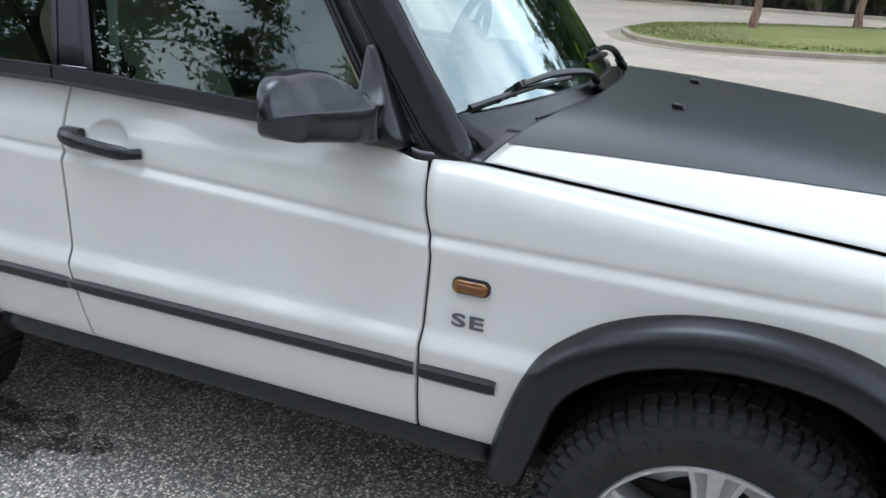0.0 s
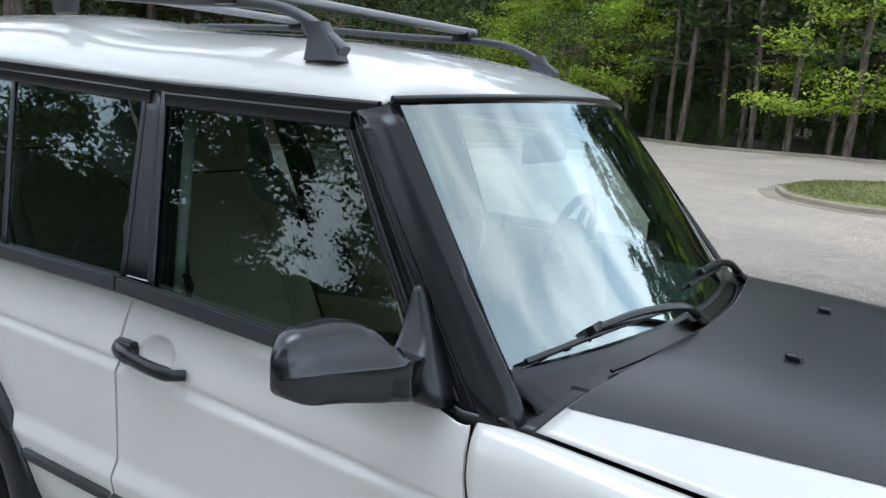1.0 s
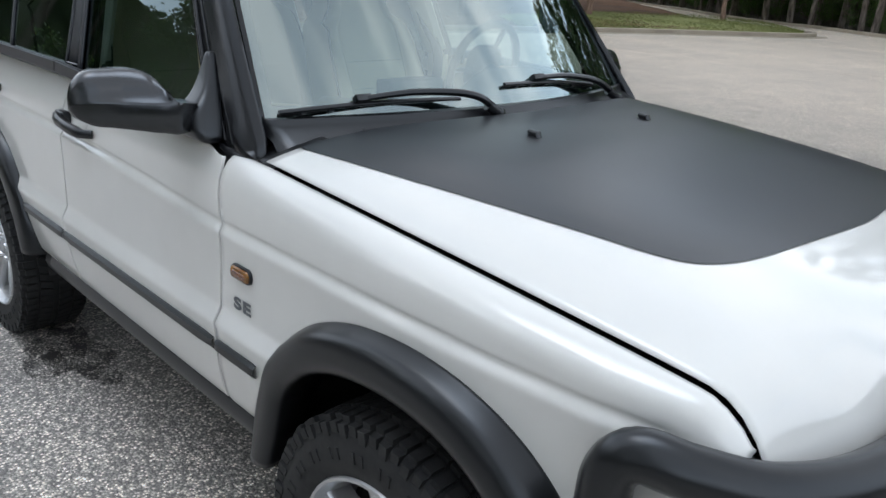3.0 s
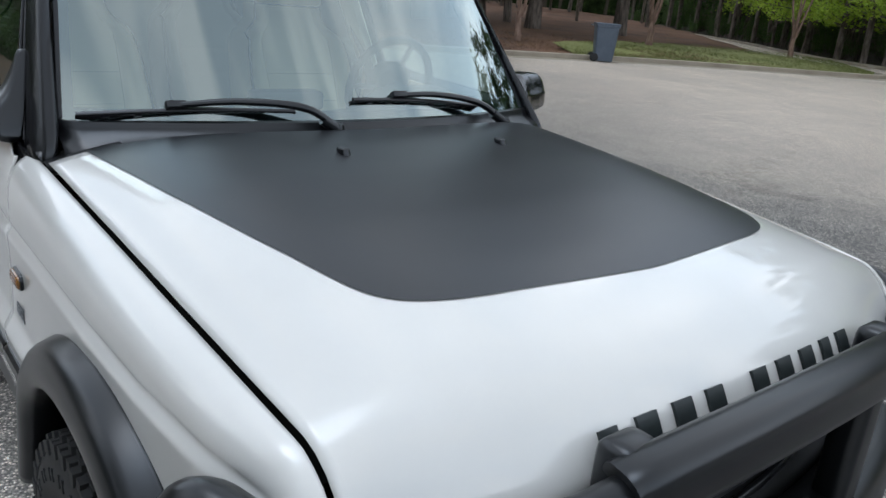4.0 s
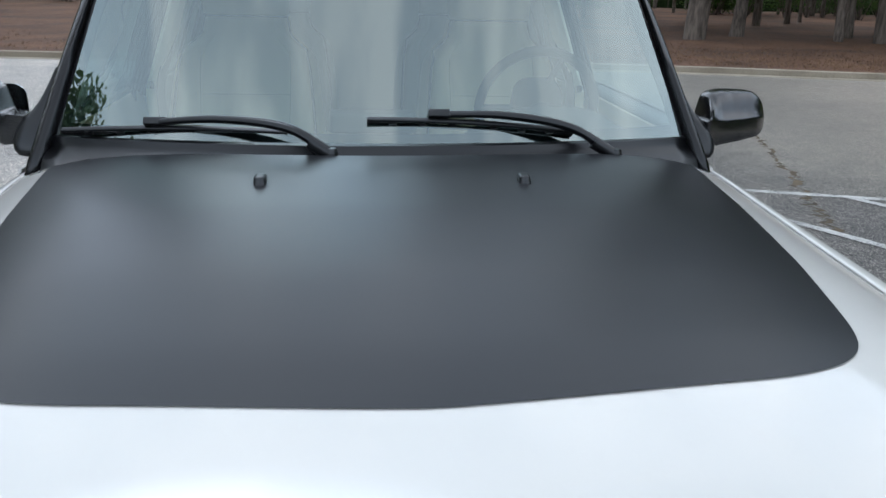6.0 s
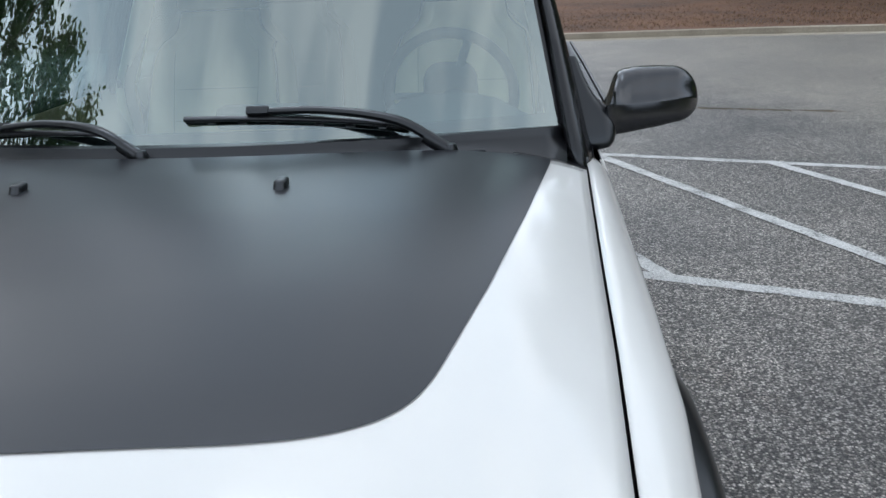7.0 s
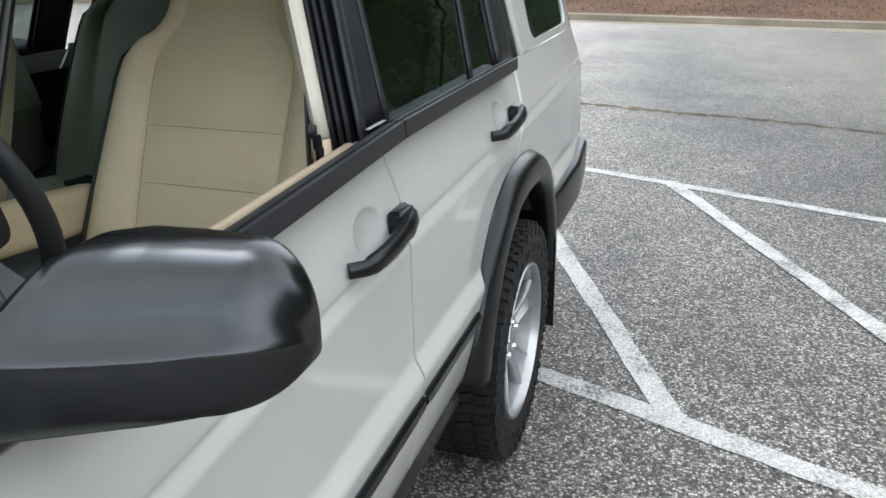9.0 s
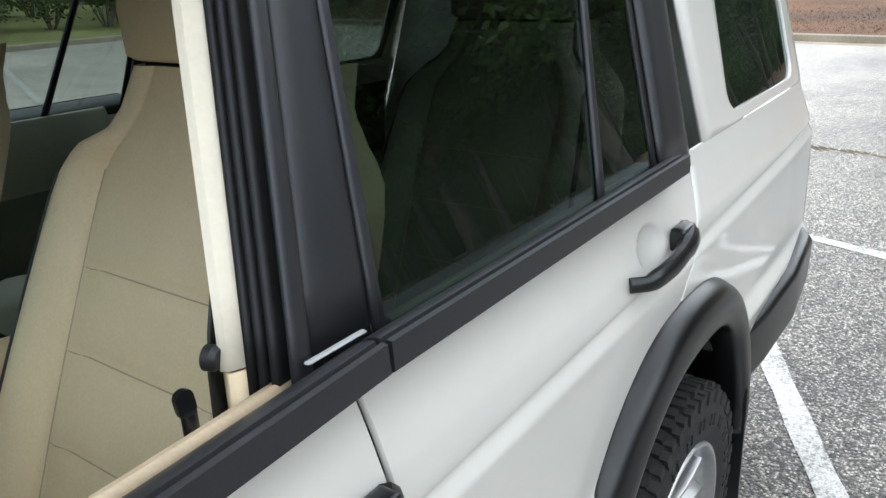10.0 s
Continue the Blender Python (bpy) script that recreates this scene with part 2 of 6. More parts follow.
def asphalt():
    m, t, b = nodes_of("worn_asphalt", 0.75, 0.0, (0.13, 0.13, 0.125))
    stones = add_noise(t, 108, kind="ShaderNodeTexVoronoi")
    fine = add_noise(t, 260, 4)
    patch = add_noise(t, 0.35, 6, 0.6)
    worn = add_noise(t, 2.3, 5, 0.6)
    s = ramp(t, stones.outputs["Color"], [(0.13, (0.045, 0.044, 0.043)), (0.46, (0.165, 0.159, 0.153)), (0.70, (0.49, 0.473, 0.455)), (0.84, (0.76, 0.735, 0.71))])
    d = ramp(t, stones.outputs["Distance"], [(0.25, (1, 1, 1)), (0.62, (0.30, 0.30, 0.30))])
    c = mix(t, "MULTIPLY", 0.9, s.outputs["Color"], d.outputs["Color"])
    p = ramp(t, patch.outputs["Fac"], [(0.38, (0.78, 0.77, 0.77)), (0.60, (1.26, 1.23, 1.18))])
    c = mix(t, "MULTIPLY", 1.0, c, p.outputs["Color"])
    q = ramp(t, worn.outputs["Fac"], [(0.35, (0.85, 0.85, 0.85)), (0.65, (1.12, 1.11, 1.1))])
    c = mix(t, "MULTIPLY", 1.0, c, q.outputs["Color"])
    grain = add_noise(t, 15, 6, 0.8)
    g2 = ramp(t, grain.outputs["Fac"], [(0.36, (0.80, 0.80, 0.80)), (0.64, (1.22, 1.21, 1.20))])
    c = mix(t, "MULTIPLY", 1.0, c, g2.outputs["Color"])
    # the far lot is paler and warmer beyond a ragged border
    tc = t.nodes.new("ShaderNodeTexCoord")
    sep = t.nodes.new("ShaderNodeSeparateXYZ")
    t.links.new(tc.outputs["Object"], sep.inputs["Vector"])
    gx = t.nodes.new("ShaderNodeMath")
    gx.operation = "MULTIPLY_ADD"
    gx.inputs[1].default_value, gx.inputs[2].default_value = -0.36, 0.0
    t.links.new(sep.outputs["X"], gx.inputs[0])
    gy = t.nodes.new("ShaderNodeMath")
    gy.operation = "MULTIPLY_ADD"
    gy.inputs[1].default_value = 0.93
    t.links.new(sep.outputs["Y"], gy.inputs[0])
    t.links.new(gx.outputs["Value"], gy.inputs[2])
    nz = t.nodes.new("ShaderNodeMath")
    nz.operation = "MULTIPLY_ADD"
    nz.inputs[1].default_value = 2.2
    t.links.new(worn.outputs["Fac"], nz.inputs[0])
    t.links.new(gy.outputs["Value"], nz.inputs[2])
    far_mask = t.nodes.new("ShaderNodeMapRange")
    far_mask.inputs["From Min"].default_value, far_mask.inputs["From Max"].default_value = 6.6, 8.4
    t.links.new(nz.outputs["Value"], far_mask.inputs["Value"])
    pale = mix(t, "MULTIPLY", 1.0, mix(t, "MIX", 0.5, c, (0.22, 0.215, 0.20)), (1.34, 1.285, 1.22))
    c = mix(t, "MIX", far_mask.outputs["Result"], c, pale)
    # the open lane's brightness is put into the colour, rising towards the island
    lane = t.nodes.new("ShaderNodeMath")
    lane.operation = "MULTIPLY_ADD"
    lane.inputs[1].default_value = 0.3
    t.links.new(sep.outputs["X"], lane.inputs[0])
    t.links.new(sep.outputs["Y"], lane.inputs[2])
    lane_lift = t.nodes.new("ShaderNodeMapRange")
    lane_lift.inputs["From Min"].default_value, lane_lift.inputs["From Max"].default_value = 3.5, 11.0
    t.links.new(lane.outputs["Value"], lane_lift.inputs["Value"])
    c = mix(t, "MIX", lane_lift.outputs["Result"], c, mix(t, "MULTIPLY", 1.0, c, (2.2, 2.08, 1.98)))
    # uneven light painted into the asphalt: lifted right of the car, dimmed left
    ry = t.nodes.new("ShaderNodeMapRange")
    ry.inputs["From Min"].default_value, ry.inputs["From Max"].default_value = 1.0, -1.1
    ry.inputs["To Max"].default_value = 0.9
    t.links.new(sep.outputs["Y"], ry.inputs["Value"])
    right_lift = mix(t, "MULTIPLY", 1.0, mix(t, "MIX", 0.25, c, (0.22, 0.215, 0.205)), (2.25, 2.19, 2.12))
    c = mix(t, "MIX", ry.outputs["Result"], mix(t, "MULTIPLY", 1.0, c, (0.82, 0.81, 0.80)), right_lift)
    # cracks
    ck = t.nodes.new("ShaderNodeTexVoronoi")
    ck.feature = "DISTANCE_TO_EDGE"
    ck.inputs["Scale"].default_value = 0.22
    wob = t.nodes.new("ShaderNodeVectorMath")
    wob.operation = "MULTIPLY_ADD"
    wob.inputs[1].default_value = (1.6, 1.6, 0)
    t.links.new(worn.outputs["Color"], wob.inputs[0])
    t.links.new(tc.outputs["Object"], wob.inputs[2])
    t.links.new(wob.outputs["Vector"], ck.inputs["Vector"])
    cr = ramp(t, ck.outputs["Distance"], [(0.0, (0.45, 0.40, 0.36)), (0.006, (1, 1, 1))])
    fac = mix(t, "MULTIPLY", 1.0, c, cr.outputs["Color"])
    c = mix(t, "MIX", 0.6, c, fac)
    t.links.new(c, b.inputs["Base Color"])
    h = mix(t, "ADD", 0.35, d.outputs["Color"], fine.outputs["Fac"])
    bump(t, b, h, 0.9, 0.007)
    b.inputs["Roughness"].default_value = 0.5
    return m


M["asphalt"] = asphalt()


def line_paint():
    m, t, b = nodes_of("road_paint", 0.7, 0.0, (0.62, 0.62, 0.60))
    n1, n2, v = add_noise(t, 70, 5), add_noise(t, 5, 5), add_noise(t, 135, kind="ShaderNodeTexVoronoi")
    k = mix(t, "MIX", 0.45, n1.outputs["Fac"], n2.outputs["Fac"])
    r = ramp(t, k, [(0.38, (0.17, 0.17, 0.165)), (0.47, (0.50, 0.50, 0.48)), (0.66, (0.70, 0.70, 0.68))])
    d = ramp(t, v.outputs["Distance"], [(0.3, (1, 1, 1)), (0.65, (0.5, 0.5, 0.5))])
    t.links.new(mix(t, "MULTIPLY", 0.7, r.outputs["Color"], d.outputs["Color"]), b.inputs["Base Color"])
    bump(t, b, d.outputs["Color"], 0.5, 0.004)
    return m


M["line"] = line_paint()
M["concrete"] = two_scale("kerb_concrete", (0.22, 0.185, 0.14), (0.36, 0.315, 0.25), 35, 1.2, 0.85, relief=0.4, distance=0.006)
M["grass_soil"] = two_scale("mown_grass_ground", (0.13, 0.145, 0.042), (0.24, 0.24, 0.085), 30, 0.5, 0.95, relief=0.6, distance=0.03)
M["straw"] = two_scale("pine_straw", (0.042, 0.022, 0.013), (0.19, 0.092, 0.048), 14, 0.35, 0.95, relief=0.7, distance=0.04)
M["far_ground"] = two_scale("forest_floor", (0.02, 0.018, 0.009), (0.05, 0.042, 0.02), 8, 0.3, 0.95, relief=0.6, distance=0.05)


def bark(name, c1, c2, scale):
    m, t, b = nodes_of(name, 0.9, 0.0, c1)
    tc = t.nodes.new("ShaderNodeTexCoord")
    mp = t.nodes.new("ShaderNodeMapping")
    mp.inputs["Scale"].default_value = (scale, scale, scale * 0.22)
    n = t.nodes.new("ShaderNodeTexNoise")
    n.inputs["Scale"].default_value, n.inputs["Detail"].default_value = 2.2, 6
    t.links.new(tc.outputs["Object"], mp.inputs["Vector"])
    t.links.new(mp.outputs["Vector"], n.inputs["Vector"])
    r = ramp(t, n.outputs["Fac"], [(0.35, c1), (0.65, c2)])
    t.links.new(r.outputs["Color"], b.inputs["Base Color"])
    bump(t, b, n.outputs["Fac"], 0.8, 0.03)
    return m


M["pine_bark"] = bark("pine_bark", (0.065, 0.05, 0.04), (0.19, 0.155, 0.13), 5)
M["smooth_bark"] = bark("smooth_bark", (0.13, 0.075, 0.055), (0.27, 0.18, 0.135), 7)


def leaf(name, c1, c2):
    m, t, b = nodes_of(name, 0.55, 0.0, c1)
    g = t.nodes.new("ShaderNodeNewGeometry")
    n = add_noise(t, 0.7, 3)
    k = mix(t, "MIX", 0.55, g.outputs["Random Per Island"], n.outputs["Fac"])
    r = ramp(t, k, [(0.25, c1), (0.75, c2)])
    t.links.new(r.outputs["Color"], b.inputs["Base Color"])
    b.inputs["Subsurface Weight"].default_value = 0.0
    tl = t.nodes.new("ShaderNodeBsdfTranslucent")
    t.links.new(r.outputs["Color"], tl.inputs["Color"])
    mx = t.nodes.new("ShaderNodeMixShader")
    mx.inputs["Fac"].default_value = 0.4
    out = t.nodes["Material Output"]
    t.links.new(b.outputs["BSDF"], mx.inputs[1])
    t.links.new(tl.outputs["BSDF"], mx.inputs[2])
    t.links.new(mx.outputs["Shader"], out.inputs["Surface"])
    return m


M["pine_leaf"] = leaf("pine_needles", (0.022, 0.045, 0.014), (0.07, 0.115, 0.03))
M["bright_leaf"] = leaf("spring_leaves", (0.23, 0.38, 0.035), (0.50, 0.64, 0.085))
M["shrub_leaf"] = leaf("shrub_leaves", (0.028, 0.06, 0.012), (0.085, 0.15, 0.028))
M["blade"] = leaf("grass_blades", (0.085, 0.115, 0.026), (0.20, 0.21, 0.066))
M["litter"] = leaf("dry_litter", (0.06, 0.035, 0.02), (0.30, 0.19, 0.11))
M["bin"] = two_scale("bin_plastic", (0.055, 0.075, 0.10), (0.085, 0.105, 0.135), 40, 3, 0.5, relief=0.1)


def woods():
    m, t, b = nodes_of("far_woods", 1.0, 0.0, (0.03, 0.04, 0.02), 0.0, 0.0)
    tc = t.nodes.new("ShaderNodeTexCoord")
    mp = t.nodes.new("ShaderNodeMapping")
    mp.inputs["Scale"].default_value = (1.3, 1.3, 0.06)
    n1 = t.nodes.new("ShaderNodeTexNoise")
    n1.inputs["Scale"].default_value, n1.inputs["Detail"].default_value = 1.0, 3
    t.links.new(tc.outputs["Object"], mp.inputs["Vector"])
    t.links.new(mp.outputs["Vector"], n1.inputs["Vector"])
    n2 = add_noise(t, 0.8, 7, 0.7)
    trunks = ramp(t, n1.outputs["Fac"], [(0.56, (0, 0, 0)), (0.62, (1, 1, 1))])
    # near-black leaf tones stand for the shade between the trunks
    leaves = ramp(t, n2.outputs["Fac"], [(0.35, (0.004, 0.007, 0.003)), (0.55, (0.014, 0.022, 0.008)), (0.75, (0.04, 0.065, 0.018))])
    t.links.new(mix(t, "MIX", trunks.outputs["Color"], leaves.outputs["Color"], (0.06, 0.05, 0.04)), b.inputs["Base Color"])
    return m


M["woods"] = woods()
M["grit"] = two_scale("crack_grit", (0.03, 0.026, 0.02), (0.17, 0.125, 0.075), 45, 3, 0.9, relief=0.6, distance=0.01)


def stain():
    """A dark oily film with ragged, broken edges."""
    m, t, b = nodes_of("oil_stain", 0.3, 0.0, (0.035, 0.034, 0.033))
    n1, n2 = add_noise(t, 9, 5, 0.65), add_noise(t, 110, 3)
    k = mix(t, "MIX", 0.4, n1.outputs["Fac"], n2.outputs["Fac"])
    r = ramp(t, k, [(0.44, (0, 0, 0)), (0.56, (0.85, 0.85, 0.85))])
    tr = t.nodes.new("ShaderNodeBsdfTransparent")
    mx = t.nodes.new("ShaderNodeMixShader")
    t.links.new(r.outputs["Color"], mx.inputs["Fac"])
    t.links.new(tr.outputs["BSDF"], mx.inputs[1])
    t.links.new(b.outputs["BSDF"], mx.inputs[2])
    t.links.new(mx.outputs["Shader"], t.nodes["Material Output"].inputs["Surface"])
    return m


M["stain"] = stain()


# ---------------------------------------------------------------- shaping helpers
def part(name, bm, material, parent=None, label="", thick=0.0, sharp=38, smooth=True):
    """Links a bmesh as one mesh object, under a thing or a part when parent is given."""
    me = bpy.data.meshes.new(name)
    bm.to_mesh(me)
    bm.free()
    me.materials.append(M[material] if isinstance(material, str) else material)
    if smooth:
        me.polygons.foreach_set("use_smooth", [True] * len(me.polygons))
        me.set_sharp_from_angle(angle=radians(sharp))
    ob = new(name, me)
    if parent is not None:
        ob.parent = parent
    if label:
        ob["label"] = label
    if thick:
        s = ob.modifiers.new("thickness", "SOLIDIFY")
        s.thickness, s.offset = thick, -1
    return ob


def thing(name, label, category, group="", kind=""):
    ob = new(name)
    ob.empty_display_size = 0.1
    return tagged(ob, label, category, group, kind)


def sheet(points, out=None, close_u=False, close_v=False):
    """A skin over a grid of points; out: the way its faces should look."""
    bm = bmesh.new()
    vs = [[bm.verts.new(p) for p in row] for row in points]
    nu, nv = len(vs), len(vs[0])
    for i in range(nu if close_u else nu - 1):
        for j in range(nv if close_v else nv - 1):
            q = [vs[i][j], vs[(i + 1) % nu][j], vs[(i + 1) % nu][(j + 1) % nv], vs[i][(j + 1) % nv]]
            bm.faces.new(q)
    bmesh.ops.remove_doubles(bm, verts=bm.verts[:], dist=0.0002)
    if out is not None:
        bm.normal_update()
        o = Vector(out)
        if sum(f.normal.dot(o) * f.calc_area() for f in bm.faces) < 0:
            bmesh.ops.reverse_faces(bm, faces=bm.faces[:])
    return bm


def smooth_path(pts, n=8):
    """A Catmull-Rom curve through the points."""
    p = [Vector(a) for a in pts]
    p = [p[0] * 2 - p[1]] + p + [p[-1] * 2 - p[-2]]
    out = []
    for i in range(1, len(p) - 2):
        a, b, c, d = p[i - 1:i + 3]
        for k in range(n):
            t = k / n
            out.append(0.5 * (2 * b + (c - a) * t + (2 * a - 5 * b + 4 * c - d) * t * t + (3 * b - a - 3 * c + d) * t ** 3))
    out.append(p[-2])
    return out


def tube(path, radius, seg=12, flat=1.0, up=(0, 0, 1), caps=True):
    """A round bar along a path; radius may vary along it, flat squashes it along up."""
    bm = bmesh.new()
    path = [Vector(p) for p in path]
    rings = []
    for i, p in enumerate(path):
        d = (path[min(i + 1, len(path) - 1)] - path[max(i - 1, 0)]).normalized()
        side = d.cross(Vector(up))
        side = side.normalized() if side.length > 1e-4 else Vector((1, 0, 0))
        v = side.cross(d).normalized()
        r = radius if isinstance(radius, (int, float)) else radius[min(i, len(radius) - 1)]
        rings.append([bm.verts.new(p + side * r * math.cos(a) + v * r * flat * math.sin(a)) for a in (k * math.tau / seg for k in range(seg))])
    for a, b in zip(rings, rings[1:]):
        for k in range(seg):
            bm.faces.new((a[k], a[(k + 1) % seg], b[(k + 1) % seg], b[k]))
    if caps:
        bm.faces.new(rings[0][::-1])
        bm.faces.new(rings[-1])
    bmesh.ops.recalc_face_normals(bm, faces=bm.faces[:])
    return bm


def strip_along(path, section, up=(0, 0, 1), caps=True, close=False):
    """Sweeps a closed section [(side, up)] along a path."""
    bm = bmesh.new()
    path = [Vector(p) for p in path]
    rings = []
    n = len(path)
    for i, p in enumerate(path):
        a, b = (path[i - 1], path[(i + 1) % n]) if close else (path[max(i - 1, 0)], path[min(i + 1, n - 1)])
        d = (b - a).normalized()
        side = d.cross(Vector(up)).normalized()
        v = side.cross(d).normalized()
        rings.append([bm.verts.new(p + side * s + v * u) for s, u in section])
    pairs = list(zip(rings, rings[1:])) + ([(rings[-1], rings[0])] if close else [])
    m = len(section)
    for a, b in pairs:
        for k in range(m):
            bm.faces.new((a[k], a[(k + 1) % m], b[(k + 1) % m], b[k]))
    if caps and not close:
        bm.faces.new(rings[0][::-1])
        bm.faces.new(rings[-1])
    bmesh.ops.recalc_face_normals(bm, faces=bm.faces[:])
    return bm


def rounded(w, h, r, n=4):
    """The outline of a rectangle with round corners, centred."""
    out = []
    for cx, cy, a0 in ((w / 2 - r, h / 2 - r, 0), (-w / 2 + r, h / 2 - r, 90), (-w / 2 + r, -h / 2 + r, 180), (w / 2 - r, -h / 2 + r, 270)):
        for k in range(n + 1):
            a = radians(a0 + 90 * k / n)
            out.append((cx + r * math.cos(a), cy + r * math.sin(a)))
    return out


def block(centre, size, bevel=0.01, seg=2, rot=(0, 0, 0)):
    bm = bmesh.new()
    bmesh.ops.create_cube(bm, size=1.0)
    bmesh.ops.scale(bm, vec=size, verts=bm.verts[:])
    if bevel:
        bmesh.ops.bevel(bm, geom=bm.edges[:], offset=bevel, segments=seg, affect="EDGES", profile=0.6)
    bmesh.ops.transform(bm, matrix=pose(*centre, *rot), verts=bm.verts[:])
    return bm


def prism(outline, depth, m, bevel=0.0, seg=2):
    """An outline in its own plane, pushed out by depth, laid into the world by m."""
    bm = bmesh.new()
    lo = [bm.verts.new((x, y, 0)) for x, y in outline]
    hi = [bm.verts.new((x, y, depth)) for x, y in outline]
    top = bm.faces.new(hi)
    bm.faces.new(lo[::-1])
    n = len(lo)
    for k in range(n):
        bm.faces.new((lo[k], lo[(k + 1) % n], hi[(k + 1) % n], hi[k]))
    bmesh.ops.recalc_face_normals(bm, faces=bm.faces[:])
    if bevel:
        bmesh.ops.bevel(bm, geom=list(top.edges), offset=bevel, segments=seg, affect="EDGES", profile=0.6)
    bmesh.ops.transform(bm, matrix=m, verts=bm.verts[:])
    return bm


def turned(profile, seg=48, axis="Y", m=None):
    """A lathe: profile of (radius, along) about the axis."""
    bm = bmesh.new()
    rows = []
    for k in range(seg):
        a = k * math.tau / seg
        rows.append([bm.verts.new((r * math.cos(a), t, r * math.sin(a))) for r, t in profile])
    for i in range(seg):
        for j in range(len(profile) - 1):
            bm.faces.new((rows[i][j], rows[(i + 1) % seg][j], rows[(i + 1) % seg][j + 1], rows[i][j + 1]))
    bmesh.ops.remove_doubles(bm, verts=bm.verts[:], dist=1e-5)
    bmesh.ops.recalc_face_normals(bm, faces=bm.faces[:])
    if m is not None:
        bmesh.ops.transform(bm, matrix=m, verts=bm.verts[:])
    return bm


def mirrored(bm, s):
    if s < 0:
        bmesh.ops.scale(bm, vec=(1, -1, 1), verts=bm.verts[:])
        bmesh.ops.reverse_faces(bm, faces=bm.faces[:])
    return bm


def lerp_table(table):
    xs, ys = [a for a, _ in table], [b for _, b in table]
    return lambda v: float(np.interp(v, xs, ys))


def smooth_table(table, width):
    """A soft-cornered line through a table of numbers."""
    xs, ys = np.array([a for a, _ in table]), np.array([b for _, b in table])
    g = np.arange(xs[0] - 4 * width, xs[-1] + 4 * width, width / 6)
    lo, hi = (ys[1] - ys[0]) / (xs[1] - xs[0]), (ys[-1] - ys[-2]) / (xs[-1] - xs[-2])
    v = np.interp(g, xs, ys) + np.where(g < xs[0], (g - xs[0]) * lo, 0) + np.where(g > xs[-1], (g - xs[-1]) * hi, 0)
    k = np.exp(-0.5 * (np.arange(-18, 19) / 6) ** 2)
    v = np.convolve(np.pad(v, 18, mode="edge"), k / k.sum(), "valid")
    return lambda q: float(np.interp(q, g, v))


# ---------------------------------------------------------------- the car's body lines
# x runs to the car's nose from the front axle, y to its left side, z up from the ground
# the crease along the side climbs from the wing to the tail
CREASE_LINE = [(-3.9, 1.105), (-3.0, 1.075), (-2.3, 1.058), (-1.8, 1.052), (-1.4, 1.044), (-1.0, 1.026), (-0.64, 1.006), (0.7, 1.003)]
side_base = smooth_table([(0.44, 0.862), (0.50, 0.874), (0.53, 0.892), (0.62, 0.909), (0.70, 0.914), (0.745, 0.9205), (0.786, 0.8985),
                          (0.86, 0.8965), (0.95, 0.8945), (1.01, 0.8905), (1.07, 0.8850), (1.11, 0.8785), (1.16, 0.861), (1.215, 0.839), (1.26, 0.825)], 0.0045)
crease_z = smooth_table(CREASE_LINE, 0.03)
crease_cut = smooth_table([(-0.3, 0.0), (-0.10, 0.0), (-0.05, 0.003), (-0.028, 0.0056), (-0.022, 0.005), (-0.004, -0.0042), (0.002, -0.0042), (0.009, -0.0006), (0.03, 0.0005), (0.06, 0.0), (0.3, 0.0)], 0.0016)
gap_y = lerp_table([(-0.55, 0.818), (-0.1, 0.808), (0.2, 0.803), (0.5, 0.794), (0.62, 0.788), (0.70, 0.782)])
gap_z = smooth_table([(-0.70, 1.172), (-0.53, 1.165), (-0.1, 1.130), (0.2, 1.106), (0.5, 1.078), (0.60, 1.066), (0.645, 1.035), (0.68, 0.985), (0.70, 0.93)], 0.012)
plan_in = lerp_table([(-4.0, 0.03), (-3.8, 0.010), (-3.5, 0.001), (-3.2, 0.0), (0.0, 0.0), (0.25, 0.006), (0.45, 0.022), (0.60, 0.048), (0.70, 0.085)])
belt = lerp_table([(-3.9, 1.216), (-2.7, 1.216), (-1.66, 1.216), (-1.1, 1.196), (-0.74, 1.184), (-0.66, 1.160)])   # lower edge of the window trim
SLOPE = 0.300         # lean of the side windows


def side_y(x, z):
    return side_base(z) + crease_cut(z - crease_z(x)) - plan_in(x)


def glass_y(z, inset=0.0):
    return 0.846 - SLOPE * (z - 1.2) - inset


HANDLE_DISHES = ((-1.518, 1.104), (-2.418, 1.124))


def door_y(x, z):
    """The door's side with the shallow dish behind its handle."""
    y = side_y(x, z)
    for cx, cz in HANDLE_DISHES:
        r = ((x - cx) / 0.062) ** 2 + ((z - cz) / 0.040) ** 2
        if r < 1:
            y -= 0.016 * (1 - r) ** 0.7
    return y


wing_gap = {"now": 0.0026, "drop": 0.0}


def fender_y(x, z):
    """The wing: the door's side below the crease, rolled over to the bonnet's gap above it."""
    zt = gap_z(x) - wing_gap["drop"]
    z0 = min(1.045, zt - 0.055)
    y0 = side_y(x, min(z, z0))
    if z <= z0:
        return y0
    f = min(1.0, (z - z0) / (zt - z0))
    yt = gap_y(x) + wing_gap["now"]
    return yt + (y0 - yt) * math.sqrt(max(0.0, 1 - f ** 2.3))


FRONT_ARCH = [(-0.462, 0.47), (-0.438, 0.57), (-0.405, 0.68), (-0.375, 0.755), (-0.32, 0.822), (-0.22, 0.893), (-0.08, 0.940), (0.08, 0.952), (0.24, 0.926), (0.37, 0.858), (0.46, 0.76), (0.50, 0.62), (0.505, 0.48)]
